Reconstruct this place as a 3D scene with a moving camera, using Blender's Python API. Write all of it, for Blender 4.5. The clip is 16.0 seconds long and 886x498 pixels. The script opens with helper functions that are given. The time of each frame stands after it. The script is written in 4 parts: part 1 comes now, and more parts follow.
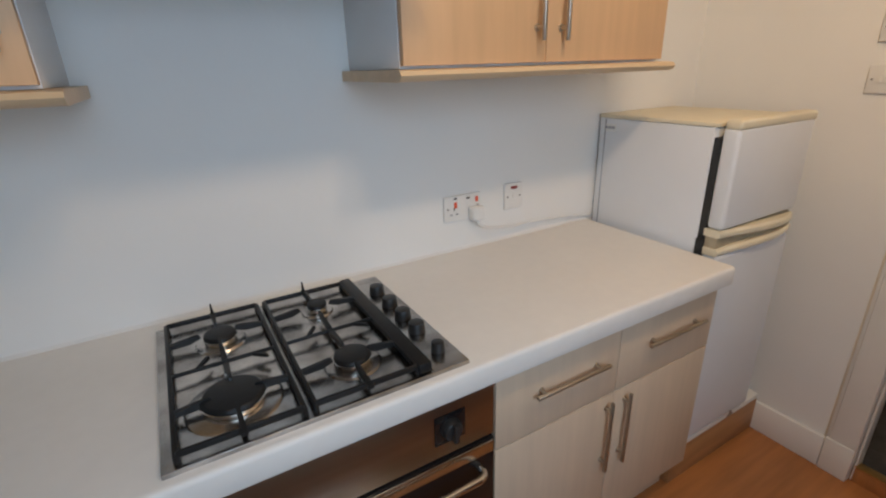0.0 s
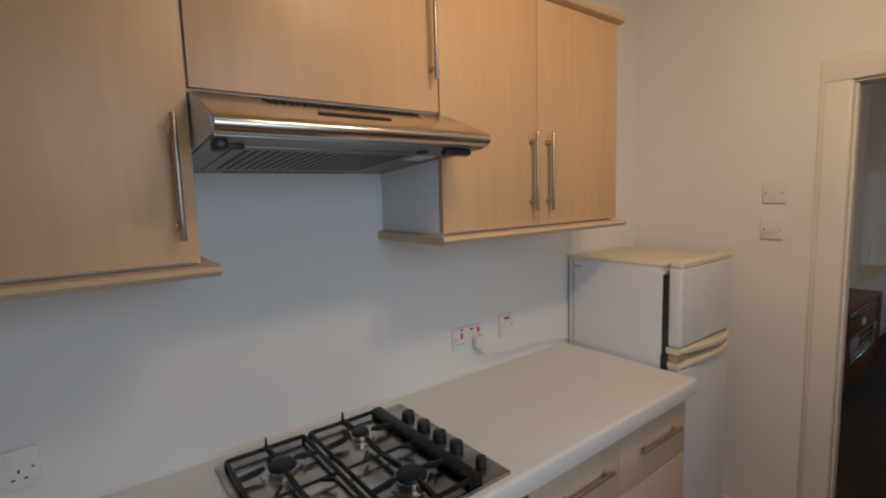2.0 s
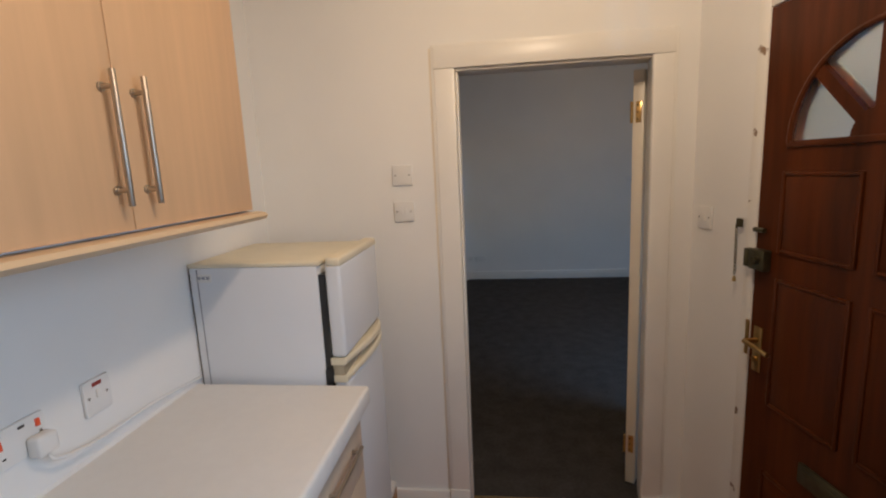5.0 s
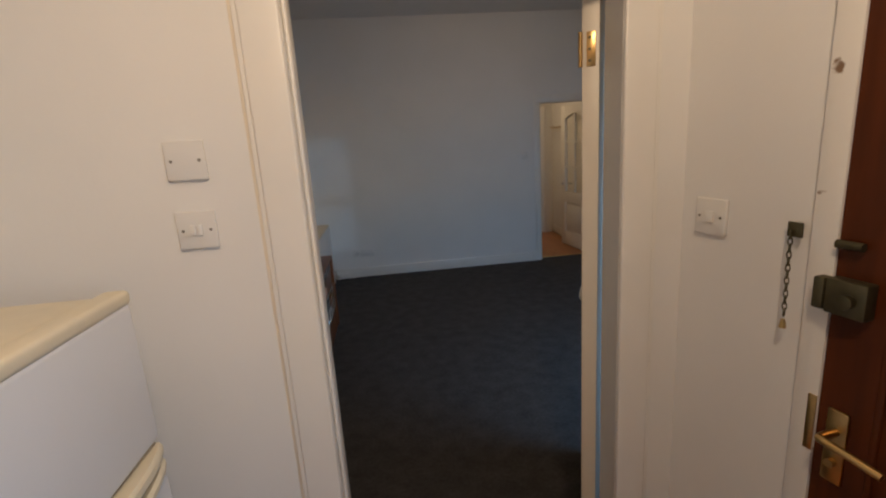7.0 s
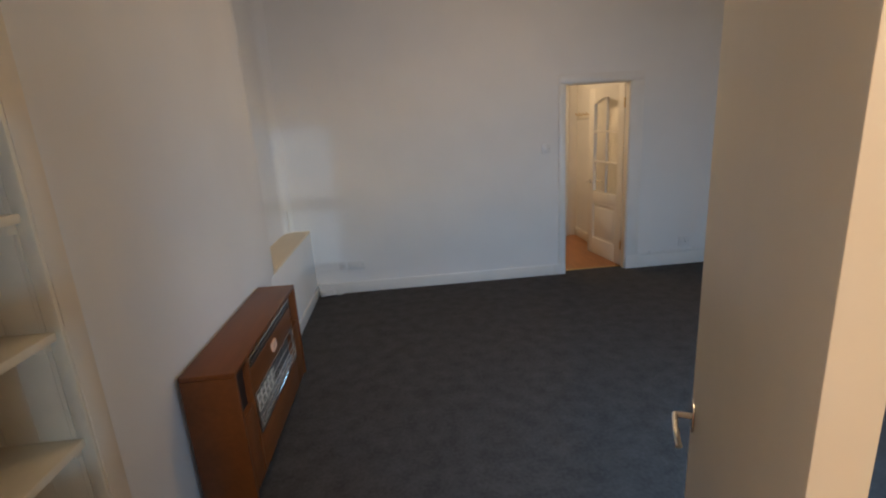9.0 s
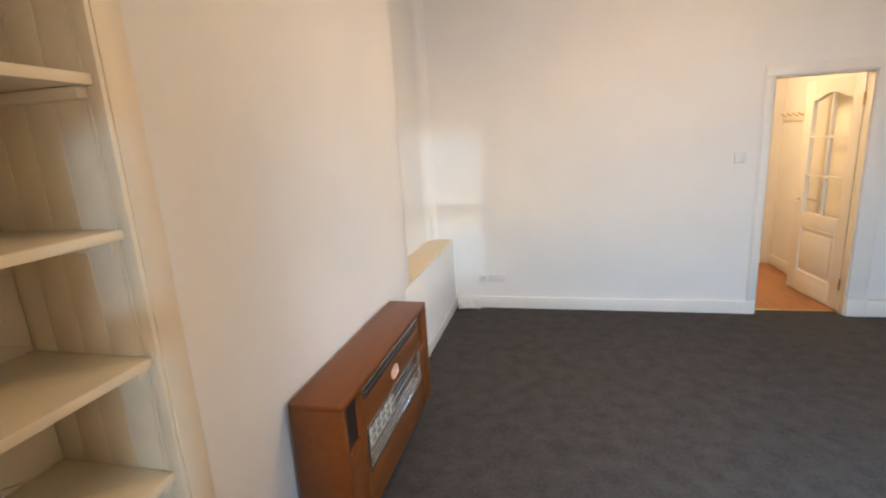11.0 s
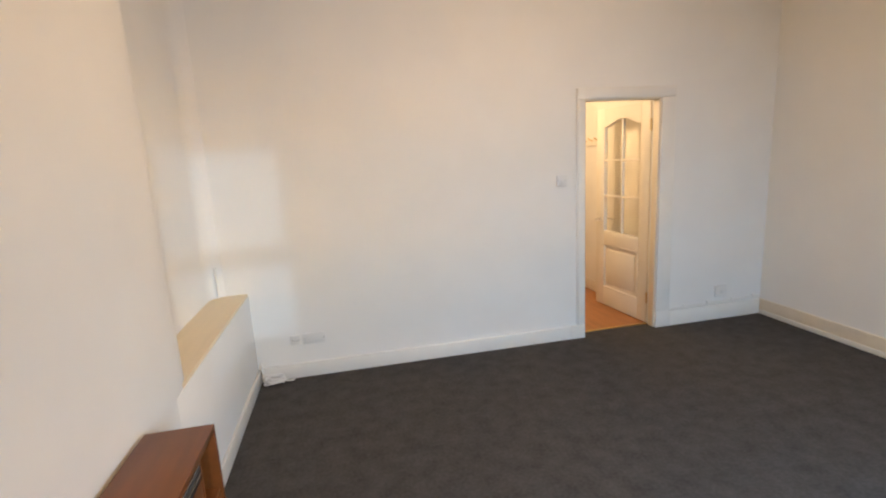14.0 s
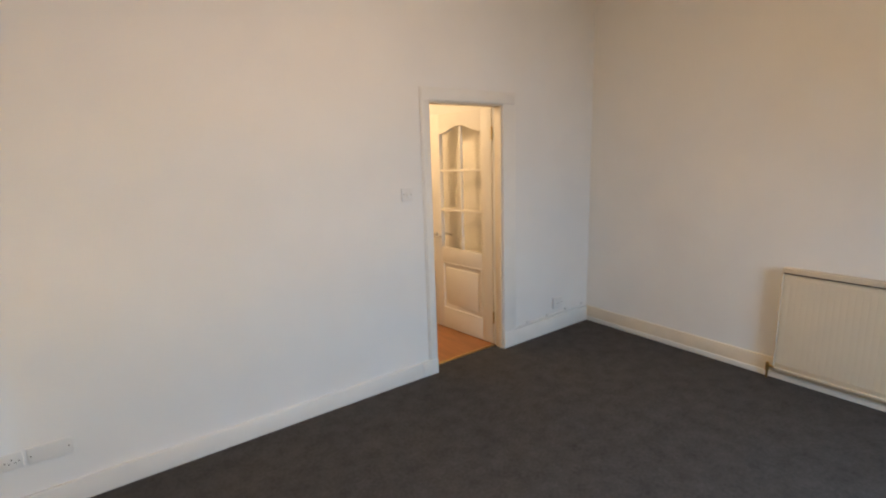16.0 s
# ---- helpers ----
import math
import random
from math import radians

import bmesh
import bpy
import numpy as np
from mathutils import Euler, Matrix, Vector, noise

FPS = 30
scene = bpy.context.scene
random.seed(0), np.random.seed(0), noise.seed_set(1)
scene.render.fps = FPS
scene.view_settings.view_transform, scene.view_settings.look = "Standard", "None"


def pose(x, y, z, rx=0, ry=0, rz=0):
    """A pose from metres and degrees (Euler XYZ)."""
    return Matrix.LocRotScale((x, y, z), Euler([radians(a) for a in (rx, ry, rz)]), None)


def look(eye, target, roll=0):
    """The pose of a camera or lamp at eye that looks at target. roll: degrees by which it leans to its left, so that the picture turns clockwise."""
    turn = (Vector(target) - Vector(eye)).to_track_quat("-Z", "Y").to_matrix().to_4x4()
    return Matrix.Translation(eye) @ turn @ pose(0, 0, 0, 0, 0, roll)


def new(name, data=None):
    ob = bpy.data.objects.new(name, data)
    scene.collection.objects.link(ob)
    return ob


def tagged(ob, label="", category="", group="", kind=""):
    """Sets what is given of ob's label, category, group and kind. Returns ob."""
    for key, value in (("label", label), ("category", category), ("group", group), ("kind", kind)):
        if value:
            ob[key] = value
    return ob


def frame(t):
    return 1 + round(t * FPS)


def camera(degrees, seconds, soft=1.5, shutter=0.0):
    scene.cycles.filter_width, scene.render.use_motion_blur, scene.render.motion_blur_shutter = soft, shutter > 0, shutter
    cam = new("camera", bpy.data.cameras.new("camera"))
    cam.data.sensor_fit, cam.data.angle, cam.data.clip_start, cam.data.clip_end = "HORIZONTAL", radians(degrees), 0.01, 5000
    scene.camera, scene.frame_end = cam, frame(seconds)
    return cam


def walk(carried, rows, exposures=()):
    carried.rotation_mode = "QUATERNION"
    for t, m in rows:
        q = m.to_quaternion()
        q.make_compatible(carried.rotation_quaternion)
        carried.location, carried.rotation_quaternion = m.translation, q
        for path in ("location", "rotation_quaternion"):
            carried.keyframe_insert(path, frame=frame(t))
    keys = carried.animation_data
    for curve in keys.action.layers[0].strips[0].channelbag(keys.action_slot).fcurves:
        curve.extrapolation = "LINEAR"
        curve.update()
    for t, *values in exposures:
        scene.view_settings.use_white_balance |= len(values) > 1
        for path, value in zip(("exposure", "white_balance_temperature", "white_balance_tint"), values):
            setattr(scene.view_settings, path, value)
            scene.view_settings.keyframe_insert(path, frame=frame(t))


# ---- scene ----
cam = camera(86.7, 16.0, soft=2.1)

PATH = [
    (0, (1.302, -2.037, 1.495), (-0.315, -1.108, 0.774), -1.8),
    (0.5, (1.315, -2.151, 1.531), (-0.27, -1.127, 0.87), -2.2),
    (1, (1.329, -2.255, 1.547), (-0.236, -1.123, 1.027), -2.1),
    (1.5, (1.363, -2.325, 1.583), (-0.218, -1.147, 1.25), -2.6),
    (2, (1.38, -2.369, 1.604), (-0.198, -1.161, 1.381), -1.8),
    (2.5, (1.386, -2.385, 1.619), (-0.125, -1.085, 1.46), -0.8),
    (3, (1.391, -2.356, 1.62), (0.028, -0.903, 1.453), 0.1),
    (3.5, (1.338, -2.257, 1.611), (0.173, -0.641, 1.426), 1.1),
    (4, (1.292, -2.171, 1.604), (0.336, -0.432, 1.353), 0.8),
    (4.5, (1.209, -2.094, 1.589), (0.572, -0.221, 1.298), -0.2),
    (5, (1.053, -2.016, 1.592), (0.81, -0.059, 1.257), -2.6),
    (5.2, (1.034, -1.981, 1.587), (0.894, -0.016, 1.242), -3.6),
    (7.3, (1.097, -0.971, 1.579), (1.344, 0.957, 1.108), -3.9),
    (7.5, (1.112, -0.877, 1.584), (1.381, 1.044, 1.096), -4.2),
    (7.7, (1.127, -0.787, 1.579), (1.4, 1.133, 1.087), -4.3),
    (8, (1.14, -0.668, 1.572), (1.382, 1.259, 1.097), -4.4),
    (8.2, (1.193, -0.547, 1.603), (1.406, 1.382, 1.118), -4.1),
    (10.3, (1.32, 0.177, 1.619), (1.23, 2.114, 1.126), -3.7),
    (10.5, (1.317, 0.2, 1.623), (1.11, 2.131, 1.145), -3.4),
    (11, (1.31, 0.247, 1.625), (0.845, 2.14, 1.178), -3.4),
    (11.5, (1.311, 0.287, 1.629), (0.695, 2.152, 1.251), -3.4),
    (12, (1.304, 0.379, 1.638), (0.689, 2.251, 1.296), -2.7),
    (12.5, (1.238, 0.591, 1.606), (0.889, 2.533, 1.276), -2.2),
    (13, (1.125, 0.789, 1.599), (1.095, 2.755, 1.237), -3.7),
    (13.5, (1.119, 0.912, 1.612), (1.298, 2.859, 1.192), -2.8),
    (14, (1.084, 1.113, 1.578), (1.475, 3.037, 1.198), -3.2),
    (14.5, (1.108, 1.287, 1.622), (1.644, 3.169, 1.21), -3.0),
    (15, (1.066, 1.504, 1.584), (1.922, 3.279, 1.244), -1.7),
    (15.5, (1.077, 1.72, 1.6), (2.162, 3.361, 1.238), -3.3),
    (16, (1.113, 1.909, 1.599), (2.265, 3.497, 1.209), -1.8),
]
walk(cam, [(t, look(eye, target, roll)) for t, eye, target, roll in PATH],
     [(0, 0.05, 5600, 5), (1, -0.15, 5600, 5), (1.5, -0.25, 5700, 6), (2, -0.5, 5800, 7), (2.5, -0.62, 5900, 8), (3.2, -0.5, 5700, 8), (3.7, -0.2, 5500, 6),
      (4.5, -0.05, 5350, 6), (5, -0.05, 5300, 7), (8.2, 0.3, 5300, 7), (10.3, 2.22, 6000, 8), (11.2, 2.25, 5950, 8), (11.5, 2.34, 5850, 7), (12, 2.2, 5850, 7), (13, 2.03, 6350, 9), (14.5, 2.15, 6050, 8), (16, 1.88, 6050, 8)])

# ---- world and lights ----
SK = pose(1.835, 0, 0, 0, 0, 9.8)   # the skewed outer wall of the kitchen: y runs back along it
SUN = Vector((-0.66, 1.0, -0.129)).normalized()
world = bpy.data.worlds.new("sky")
scene.world = world
world.use_nodes = True
sky = world.node_tree.nodes.new("ShaderNodeTexSky")
sky.sky_type, sky.sun_disc = "NISHITA", False
sky.sun_elevation, sky.sun_rotation = math.asin(-SUN.z), math.atan2(-SUN.x, -SUN.y)
world.node_tree.nodes["Background"].inputs["Strength"].default_value = 0.1
world.node_tree.links.new(sky.outputs[0], world.node_tree.nodes["Background"].inputs["Color"])


def lamp(name, kind, energy, colour, m, size=0.1, size_y=0.1):
    data = bpy.data.lights.new(name, kind)
    data.energy, data.color = energy, colour
    if kind == "AREA":
        data.shape, data.size, data.size_y = "RECTANGLE", size, size_y
    elif kind == "SUN":
        data.angle = size
    else:
        data.shadow_soft_size = size
    ob = new(name, data)
    ob.matrix_world = m
    return ob


lamp("sun", "SUN", 0.135, (0.52, 0.77, 1.0), look((9, -9, 3), Vector((9, -9, 3)) + SUN), radians(1.1))
w = lamp("kitchen_window_light", "AREA", 8.6, (0.74, 0.86, 1.0), SK @ look((-0.03, -1.95, 1.62), (-2.0, -1.30, 0.55)), 1.0, 1.05)
w.data.spread = radians(130)
w = lamp("living_window_light", "AREA", 17.5, (0.41, 0.69, 1.0), look((3.15, 0.13, 1.62), (1.55, 4.3, -2.6)), 1.1, 1.3)
w.data.spread = radians(138)
# three spots on one bar: two turned to the cabinets, one towards the doors
SPOTS = (((1.28, -1.69), (0.45, -1.45, 1.95), 17, 128), ((1.28, -1.435), (0.45, -1.10, 1.95), 20, 150), ((1.28, -1.18), (1.42, -0.20, 1.95), 38, 165))
for (x, y), aim, power, cone in SPOTS:
    w = lamp("kitchen_bulb", "SPOT", power, (1.0, 0.65, 0.36), look((x, y, 2.47), aim), 0.065)
    w.data.spot_size, w.data.spot_blend = radians(cone), 1.0
lamp("living_bulb", "POINT", 12.8, (1.0, 0.598, 0.258), pose(2.35, 2.55, 2.70), 0.08)
lamp("hall_bulb", "POINT", 6.6, (1.0, 0.67, 0.37), pose(2.8, 5.55, 2.22), 0.18)

# ---- materials ----
def mat(name, colour, rough=0.5, metal=0.0, vary=0.06, scale=6.0, bump=0.0, bump_scale=120.0, stretch=(1, 1, 1), tint=None, spec=0.5, coat=0.0):
    m = bpy.data.materials.new(name)
    m.use_nodes = True
    nt = m.node_tree
    p = nt.nodes["Principled BSDF"]
    p.inputs["Roughness"].default_value, p.inputs["Metallic"].default_value = rough, metal
    p.inputs["Specular IOR Level"].default_value = spec
    p.inputs["Coat Weight"].default_value = coat
    co = nt.nodes.new("ShaderNodeTexCoord")
    mp = nt.nodes.new("ShaderNodeMapping")
    mp.inputs["Scale"].default_value = stretch
    nt.links.new(co.outputs["Object"], mp.inputs["Vector"])
    n1 = nt.nodes.new("ShaderNodeTexNoise")
    n1.inputs["Scale"].default_value, n1.inputs["Detail"].default_value = scale, 6
    n2 = nt.nodes.new("ShaderNodeTexNoise")
    n2.inputs["Scale"].default_value, n2.inputs["Detail"].default_value = scale * 0.17, 2
    add = nt.nodes.new("ShaderNodeMath")
    add.operation = "ADD"
    ramp = nt.nodes.new("ShaderNodeValToRGB")
    dark = tint or tuple(c * (1 - 2.4 * vary) for c in colour)
    light = tuple(min(1, c * (1 + vary)) for c in colour)
    ramp.color_ramp.elements[0].position, ramp.color_ramp.elements[0].color = 0.30, (*dark, 1)
    ramp.color_ramp.elements[1].position, ramp.color_ramp.elements[1].color = 0.68, (*light, 1)
    half = nt.nodes.new("ShaderNodeMath")
    half.operation, half.inputs[1].default_value = "MULTIPLY", 0.5
    for n in (n1, n2):
        nt.links.new(mp.outputs[0], n.inputs["Vector"])
    nt.links.new(n1.outputs["Fac"], add.inputs[0])
    nt.links.new(n2.outputs["Fac"], add.inputs[1])
    nt.links.new(add.outputs[0], half.inputs[0])
    nt.links.new(half.outputs[0], ramp.inputs[0])
    nt.links.new(ramp.outputs[0], p.inputs["Base Color"])
    if bump:
        nb = nt.nodes.new("ShaderNodeTexNoise")
        nb.inputs["Scale"].default_value, nb.inputs["Detail"].default_value = bump_scale, 4
        nt.links.new(mp.outputs[0], nb.inputs["Vector"])
        b = nt.nodes.new("ShaderNodeBump")
        b.inputs["Strength"].default_value, b.inputs["Distance"].default_value = bump, 0.004
        nt.links.new(nb.outputs["Fac"], b.inputs["Height"])
        nt.links.new(b.outputs[0], p.inputs["Normal"])
    return m


PLASTER = mat("white_wall_paint", (0.80, 0.79, 0.76), 0.75, vary=0.025, scale=2.2, bump=0.12, bump_scale=45)
CEIL = mat("ceiling_paint", (0.80, 0.79, 0.77), 0.85, vary=0.02, scale=2, bump=0.1, bump_scale=60)
GLOSS = mat("white_gloss_paint", (0.80, 0.78, 0.73), 0.35, vary=0.03, scale=5, bump=0.05, bump_scale=18)
CHIPPED = mat("chipped_white_gloss", (0.77, 0.75, 0.70), 0.42, scale=16, tint=(0.22, 0.14, 0.08), vary=0.02, bump=0.15, bump_scale=20)
for n in CHIPPED.node_tree.nodes:
    if n.type == "VALTORGB":
        n.color_ramp.elements[0].position, n.color_ramp.elements[1].position = 0.385, 0.405
CREAMGLOSS = mat("yellowed_gloss_paint", (0.79, 0.71, 0.57), 0.42, vary=0.04, scale=6, bump=0.08, bump_scale=25)
FILLER = mat("yellowed_filler", (0.80, 0.73, 0.60), 0.6, vary=0.05, scale=9)
SHELFPAINT = mat("old_cream_shelf_paint", (0.83, 0.76, 0.60), 0.5, vary=0.05, scale=9, bump=0.1, bump_scale=30)
BEECH = mat("pale_beech_veneer", (0.70, 0.455, 0.245), 0.42, vary=0.045, scale=14, bump=0.02, bump_scale=60, stretch=(3, 3, 0.22))
BEECHEDGE = mat("beech_moulding", (0.68, 0.51, 0.31), 0.4, vary=0.05, scale=14, stretch=(3, 0.22, 3))
BEECHLOW = mat("washed_beech_front", (0.63, 0.50, 0.36), 0.42, vary=0.04, scale=14, stretch=(3, 3, 0.22))
CARCASS = mat("white_melamine", (0.78, 0.79, 0.80), 0.4, vary=0.02)
WORKTOP = mat("cream_laminate_worktop", (0.77, 0.745, 0.695), 0.5, vary=0.015, scale=30, bump=0.03, bump_scale=200)
STEEL = mat("brushed_steel", (0.66, 0.62, 0.56), 0.23, 1.0, vary=0.05, scale=40, stretch=(1, 0.03, 1), bump=0.03, bump_scale=150)
OVENSTEEL = mat("smoked_steel_panel", (0.36, 0.31, 0.25), 0.34, 1.0, vary=0.08, scale=30, stretch=(1, 0.05, 1))
DARKSTEEL = mat("greasy_grey_steel", (0.30, 0.28, 0.26), 0.42, 0.9, vary=0.1, scale=18, bump=0.05, bump_scale=60)
# the dark tint paints smeary reflections into the hob steel
HOBSTEEL = mat("reflection_mottled_steel", (0.62, 0.59, 0.55), 0.24, 1.0, vary=0.12, scale=15, tint=(0.10, 0.09, 0.085), bump=1.0, bump_scale=9)
CHROME = mat("chrome", (0.72, 0.70, 0.66), 0.16, 1.0, vary=0.03)
HANDLE = mat("satin_steel_handle", (0.50, 0.44, 0.36), 0.42, 1.0, vary=0.05, scale=40)
IRON = mat("black_enamel_iron", (0.010, 0.010, 0.010), 0.48, vary=0.2, scale=30, bump=0.08, spec=0.35)
BLACK = mat("black_plastic", (0.02, 0.02, 0.02), 0.4, vary=0.1)
DARKGLASS = mat("dark_oven_glass", (0.012, 0.010, 0.010), 0.08, vary=0.1)
FRIDGE = mat("white_fridge_enamel", (0.74, 0.76, 0.79), 0.3, vary=0.015, bump=0.02, bump_scale=250)
YELLOWED = mat("yellowed_fridge_plastic", (0.78, 0.71, 0.53), 0.45, vary=0.06, scale=8)
PLASTIC = mat("white_switch_plastic", (0.76, 0.75, 0.72), 0.3, vary=0.02)
SCREWM = mat("screw_metal", (0.30, 0.28, 0.25), 0.4, 1.0)
RED = mat("red_rocker", (0.75, 0.10, 0.03), 0.35, vary=0.05)
MAHOGANY = mat("varnished_mahogany", (0.088, 0.022, 0.004), 0.34, vary=0.25, scale=12, stretch=(3, 3, 0.25), bump=0.03, bump_scale=40, spec=0.22)
TEAK = mat("brown_teak_veneer", (0.165, 0.054, 0.011), 0.40, vary=0.12, scale=12, stretch=(3, 0.3, 3), bump=0.03)
BRASS = mat("worn_brass", (0.62, 0.42, 0.16), 0.3, 1.0, vary=0.12, scale=30)
DULLBRASS = mat("dull_green_brass", (0.13, 0.115, 0.065), 0.45, 0.8, vary=0.2, scale=30)
CARPET = mat("charcoal_carpet", (0.076, 0.071, 0.067), 0.95, vary=0.15, scale=55, bump=1.0, bump_scale=240, spec=0.12)
LAMINATE = mat("orange_oak_laminate", (0.41, 0.17, 0.052), 0.35, vary=0.14, scale=9, stretch=(4, 0.4, 1))
OAKFACE = mat("oak_plinth_face", (0.42, 0.22, 0.09), 0.5, vary=0.15, scale=9, stretch=(3, 0.4, 3))
RADIANT = mat("cream_fire_clay", (0.66, 0.62, 0.52), 0.8, vary=0.08, scale=40)
MESHGREY = mat("grey_fire_mesh", (0.38, 0.38, 0.38), 0.45, 0.7, vary=0.2, scale=120)
RADPAINT = mat("radiator_enamel", (0.70, 0.61, 0.46), 0.35, vary=0.02)
LEDGETOP = mat("bare_pine_ledge", (0.80, 0.68, 0.48), 0.55, vary=0.03, scale=8, stretch=(4, 0.4, 1))
CREAMWALL = mat("cream_hall_paint", (0.80, 0.76, 0.68), 0.7, vary=0.03, scale=3, bump=0.1, bump_scale=45)
DOORPAINT = mat("cream_door_paint", (0.78, 0.72, 0.60), 0.4, vary=0.025, scale=5, bump=0.03, bump_scale=60)
OUTSIDE = mat("outside_paving", (0.25, 0.24, 0.22), 0.9, vary=0.1, scale=3)
PINKISH = mat("fire_badge_plastic", (0.72, 0.50, 0.38), 0.4, vary=0.03)
WAX = mat("grey_label_print", (0.35, 0.36, 0.40), 0.5, vary=0.05)


def glass_mat(name, rough, colour):
    m = bpy.data.materials.new(name)
    m.use_nodes = True
    p = m.node_tree.nodes["Principled BSDF"]
    p.inputs["Transmission Weight"].default_value, p.inputs["Roughness"].default_value = 1.0, rough
    p.inputs["Base Color"].default_value, p.inputs["IOR"].default_value = (*colour, 1), 1.12
    return m


FROSTED = glass_mat("frosted_glass", 0.55, (0.92, 0.95, 1.0))
CLEAR = glass_mat("door_glass", 0.07, (0.98, 0.96, 0.90))


# ---- building helpers ----
ORIGIN = {}
BLOCK = [Vector((0, 0, 0))]   # where a run of fitted things is set down


def merge(bm, tmp):
    me = bpy.data.meshes.new("tmp")
    tmp.to_mesh(me)
    tmp.free()
    bm.from_mesh(me)
    bpy.data.meshes.remove(me)
    return bm


def box(x0, x1, y0, y1, z0, z1, bevel=0.0, bm=None, seg=2):
    """A box, bevelled where asked for, added to bm."""
    tmp = bmesh.new()
    bmesh.ops.create_cube(tmp, size=1, matrix=Matrix.Translation(((x0 + x1) / 2, (y0 + y1) / 2, (z0 + z1) / 2)) @ Matrix.Diagonal((x1 - x0, y1 - y0, z1 - z0, 1)))
    if bevel:
        bmesh.ops.bevel(tmp, geom=tmp.edges[:], offset=bevel, segments=seg, affect="EDGES", profile=0.5)
    return merge(bm or bmesh.new(), tmp)


def cyl(p0, p1, r, r2=None, seg=16, bm=None, bevel=0.0):
    p0, p1 = Vector(p0), Vector(p1)
    d = p1 - p0
    tmp = bmesh.new()
    m = Matrix.Translation((p0 + p1) / 2) @ d.to_track_quat("Z", "Y").to_matrix().to_4x4()
    bmesh.ops.create_cone(tmp, cap_ends=True, segments=seg, radius1=r, radius2=r if r2 is None else r2, depth=d.length, matrix=m)
    if bevel:
        es = [e for e in tmp.edges if any(len(f.verts) > 4 for f in e.link_faces)]
        bmesh.ops.bevel(tmp, geom=es, offset=bevel, segments=2, affect="EDGES", profile=0.5)
    return merge(bm or bmesh.new(), tmp)


def prism(profile, axis, a, b, bm=None):
    """A closed outline swept from a to b along an axis; for 'y' its points are (x, z), for 'x' (y, z), for 'z' (x, y)."""
    bm = bm or bmesh.new()

    def put(u, v, w):
        return {"y": (u, w, v), "x": (w, u, v), "z": (u, v, w)}[axis]
    lo = [bm.verts.new(put(u, v, a)) for u, v in profile]
    hi = [bm.verts.new(put(u, v, b)) for u, v in profile]
    fs = [bm.faces.new(lo), bm.faces.new(hi)]
    for i in range(len(lo)):
        j = (i + 1) % len(lo)
        fs.append(bm.faces.new((lo[i], lo[j], hi[j], hi[i])))
    bmesh.ops.recalc_face_normals(bm, faces=fs)
    return bm


def tube(pts, r, seg=8, bm=None):
    """A round bar or cable through the points."""
    bm = bm or bmesh.new()
    pts = [Vector(p) for p in pts]
    rings = []
    for i, p in enumerate(pts):
        d = (pts[min(i + 1, len(pts) - 1)] - pts[max(i - 1, 0)]).normalized()
        q = d.to_track_quat("Z", "Y")
        rings.append([bm.verts.new(p + q @ Vector((r * math.cos(2 * math.pi * k / seg), r * math.sin(2 * math.pi * k / seg), 0))) for k in range(seg)])
    fs = []
    for a, b in zip(rings, rings[1:]):
        for k in range(seg):
            fs.append(bm.faces.new((a[k], a[(k + 1) % seg], b[(k + 1) % seg], b[k])))
    fs += [bm.faces.new(rings[0]), bm.faces.new(rings[-1])]
    bmesh.ops.recalc_face_normals(bm, faces=fs)
    return bm


def bezier(pts, n=8):
    """Points on a smooth line through pts."""
    out = []
    P = [Vector(p) for p in pts]
    P = [2 * P[0] - P[1]] + P + [2 * P[-1] - P[-2]]
    for i in range(1, len(P) - 2):
        for k in range(n):
            t = k / n
            a, b, c, d = P[i - 1], P[i], P[i + 1], P[i + 2]
            out.append(0.5 * (2 * b + (c - a) * t + (2 * a - 5 * b + 4 * c - d) * t * t + (3 * b - a - 3 * c + d) * t ** 3))
    return out + [P[-2]]


def thing(name, loc=(0, 0, 0), rz=0.0, label="", category="", group="", local=False):
    """An Empty at the base of a thing. local: its parts are given in its own frame."""
    e = new(name)
    e.empty_display_size = 0.05
    e.matrix_world = pose(*(Vector(loc) + BLOCK[0]), 0, 0, rz)
    ORIGIN[e] = Vector((0, 0, 0)) if local else Vector(loc)
    return tagged(e, label, category, group)


def smooth(me, angle=0.7):
    me.polygons.foreach_set("use_smooth", [True] * len(me.polygons))
    bm = bmesh.new()
    bm.from_mesh(me)
    for e in bm.edges:
        e.smooth = len(e.link_faces) == 2 and e.calc_face_angle(0) < angle
    bm.to_mesh(me)
    bm.free()


def part(name, bm, material, parent, label=""):
    """One mesh under a thing or a part; bm in world coordinates unless the thing is local."""
    top = parent
    while top.parent:
        top = top.parent
    bm.transform(Matrix.Translation(-ORIGIN[top]))
    me = bpy.data.meshes.new(name)
    bm.to_mesh(me)
    bm.free()
    me.materials.append(material)
    smooth(me)
    ob = new(name, me)
    ob.parent = parent
    return tagged(ob, label)


def solid(name, bm, material, label="", category="", kind="", group=""):
    """One mesh at top level, in world coordinates."""
    bm.transform(Matrix.Translation(BLOCK[0]))
    me = bpy.data.meshes.new(name)
    bm.to_mesh(me)
    bm.free()
    me.materials.append(material)
    smooth(me)
    ob = new(name, me)
    ORIGIN[ob] = Vector((0, 0, 0))
    return tagged(ob, label, category, group, kind)


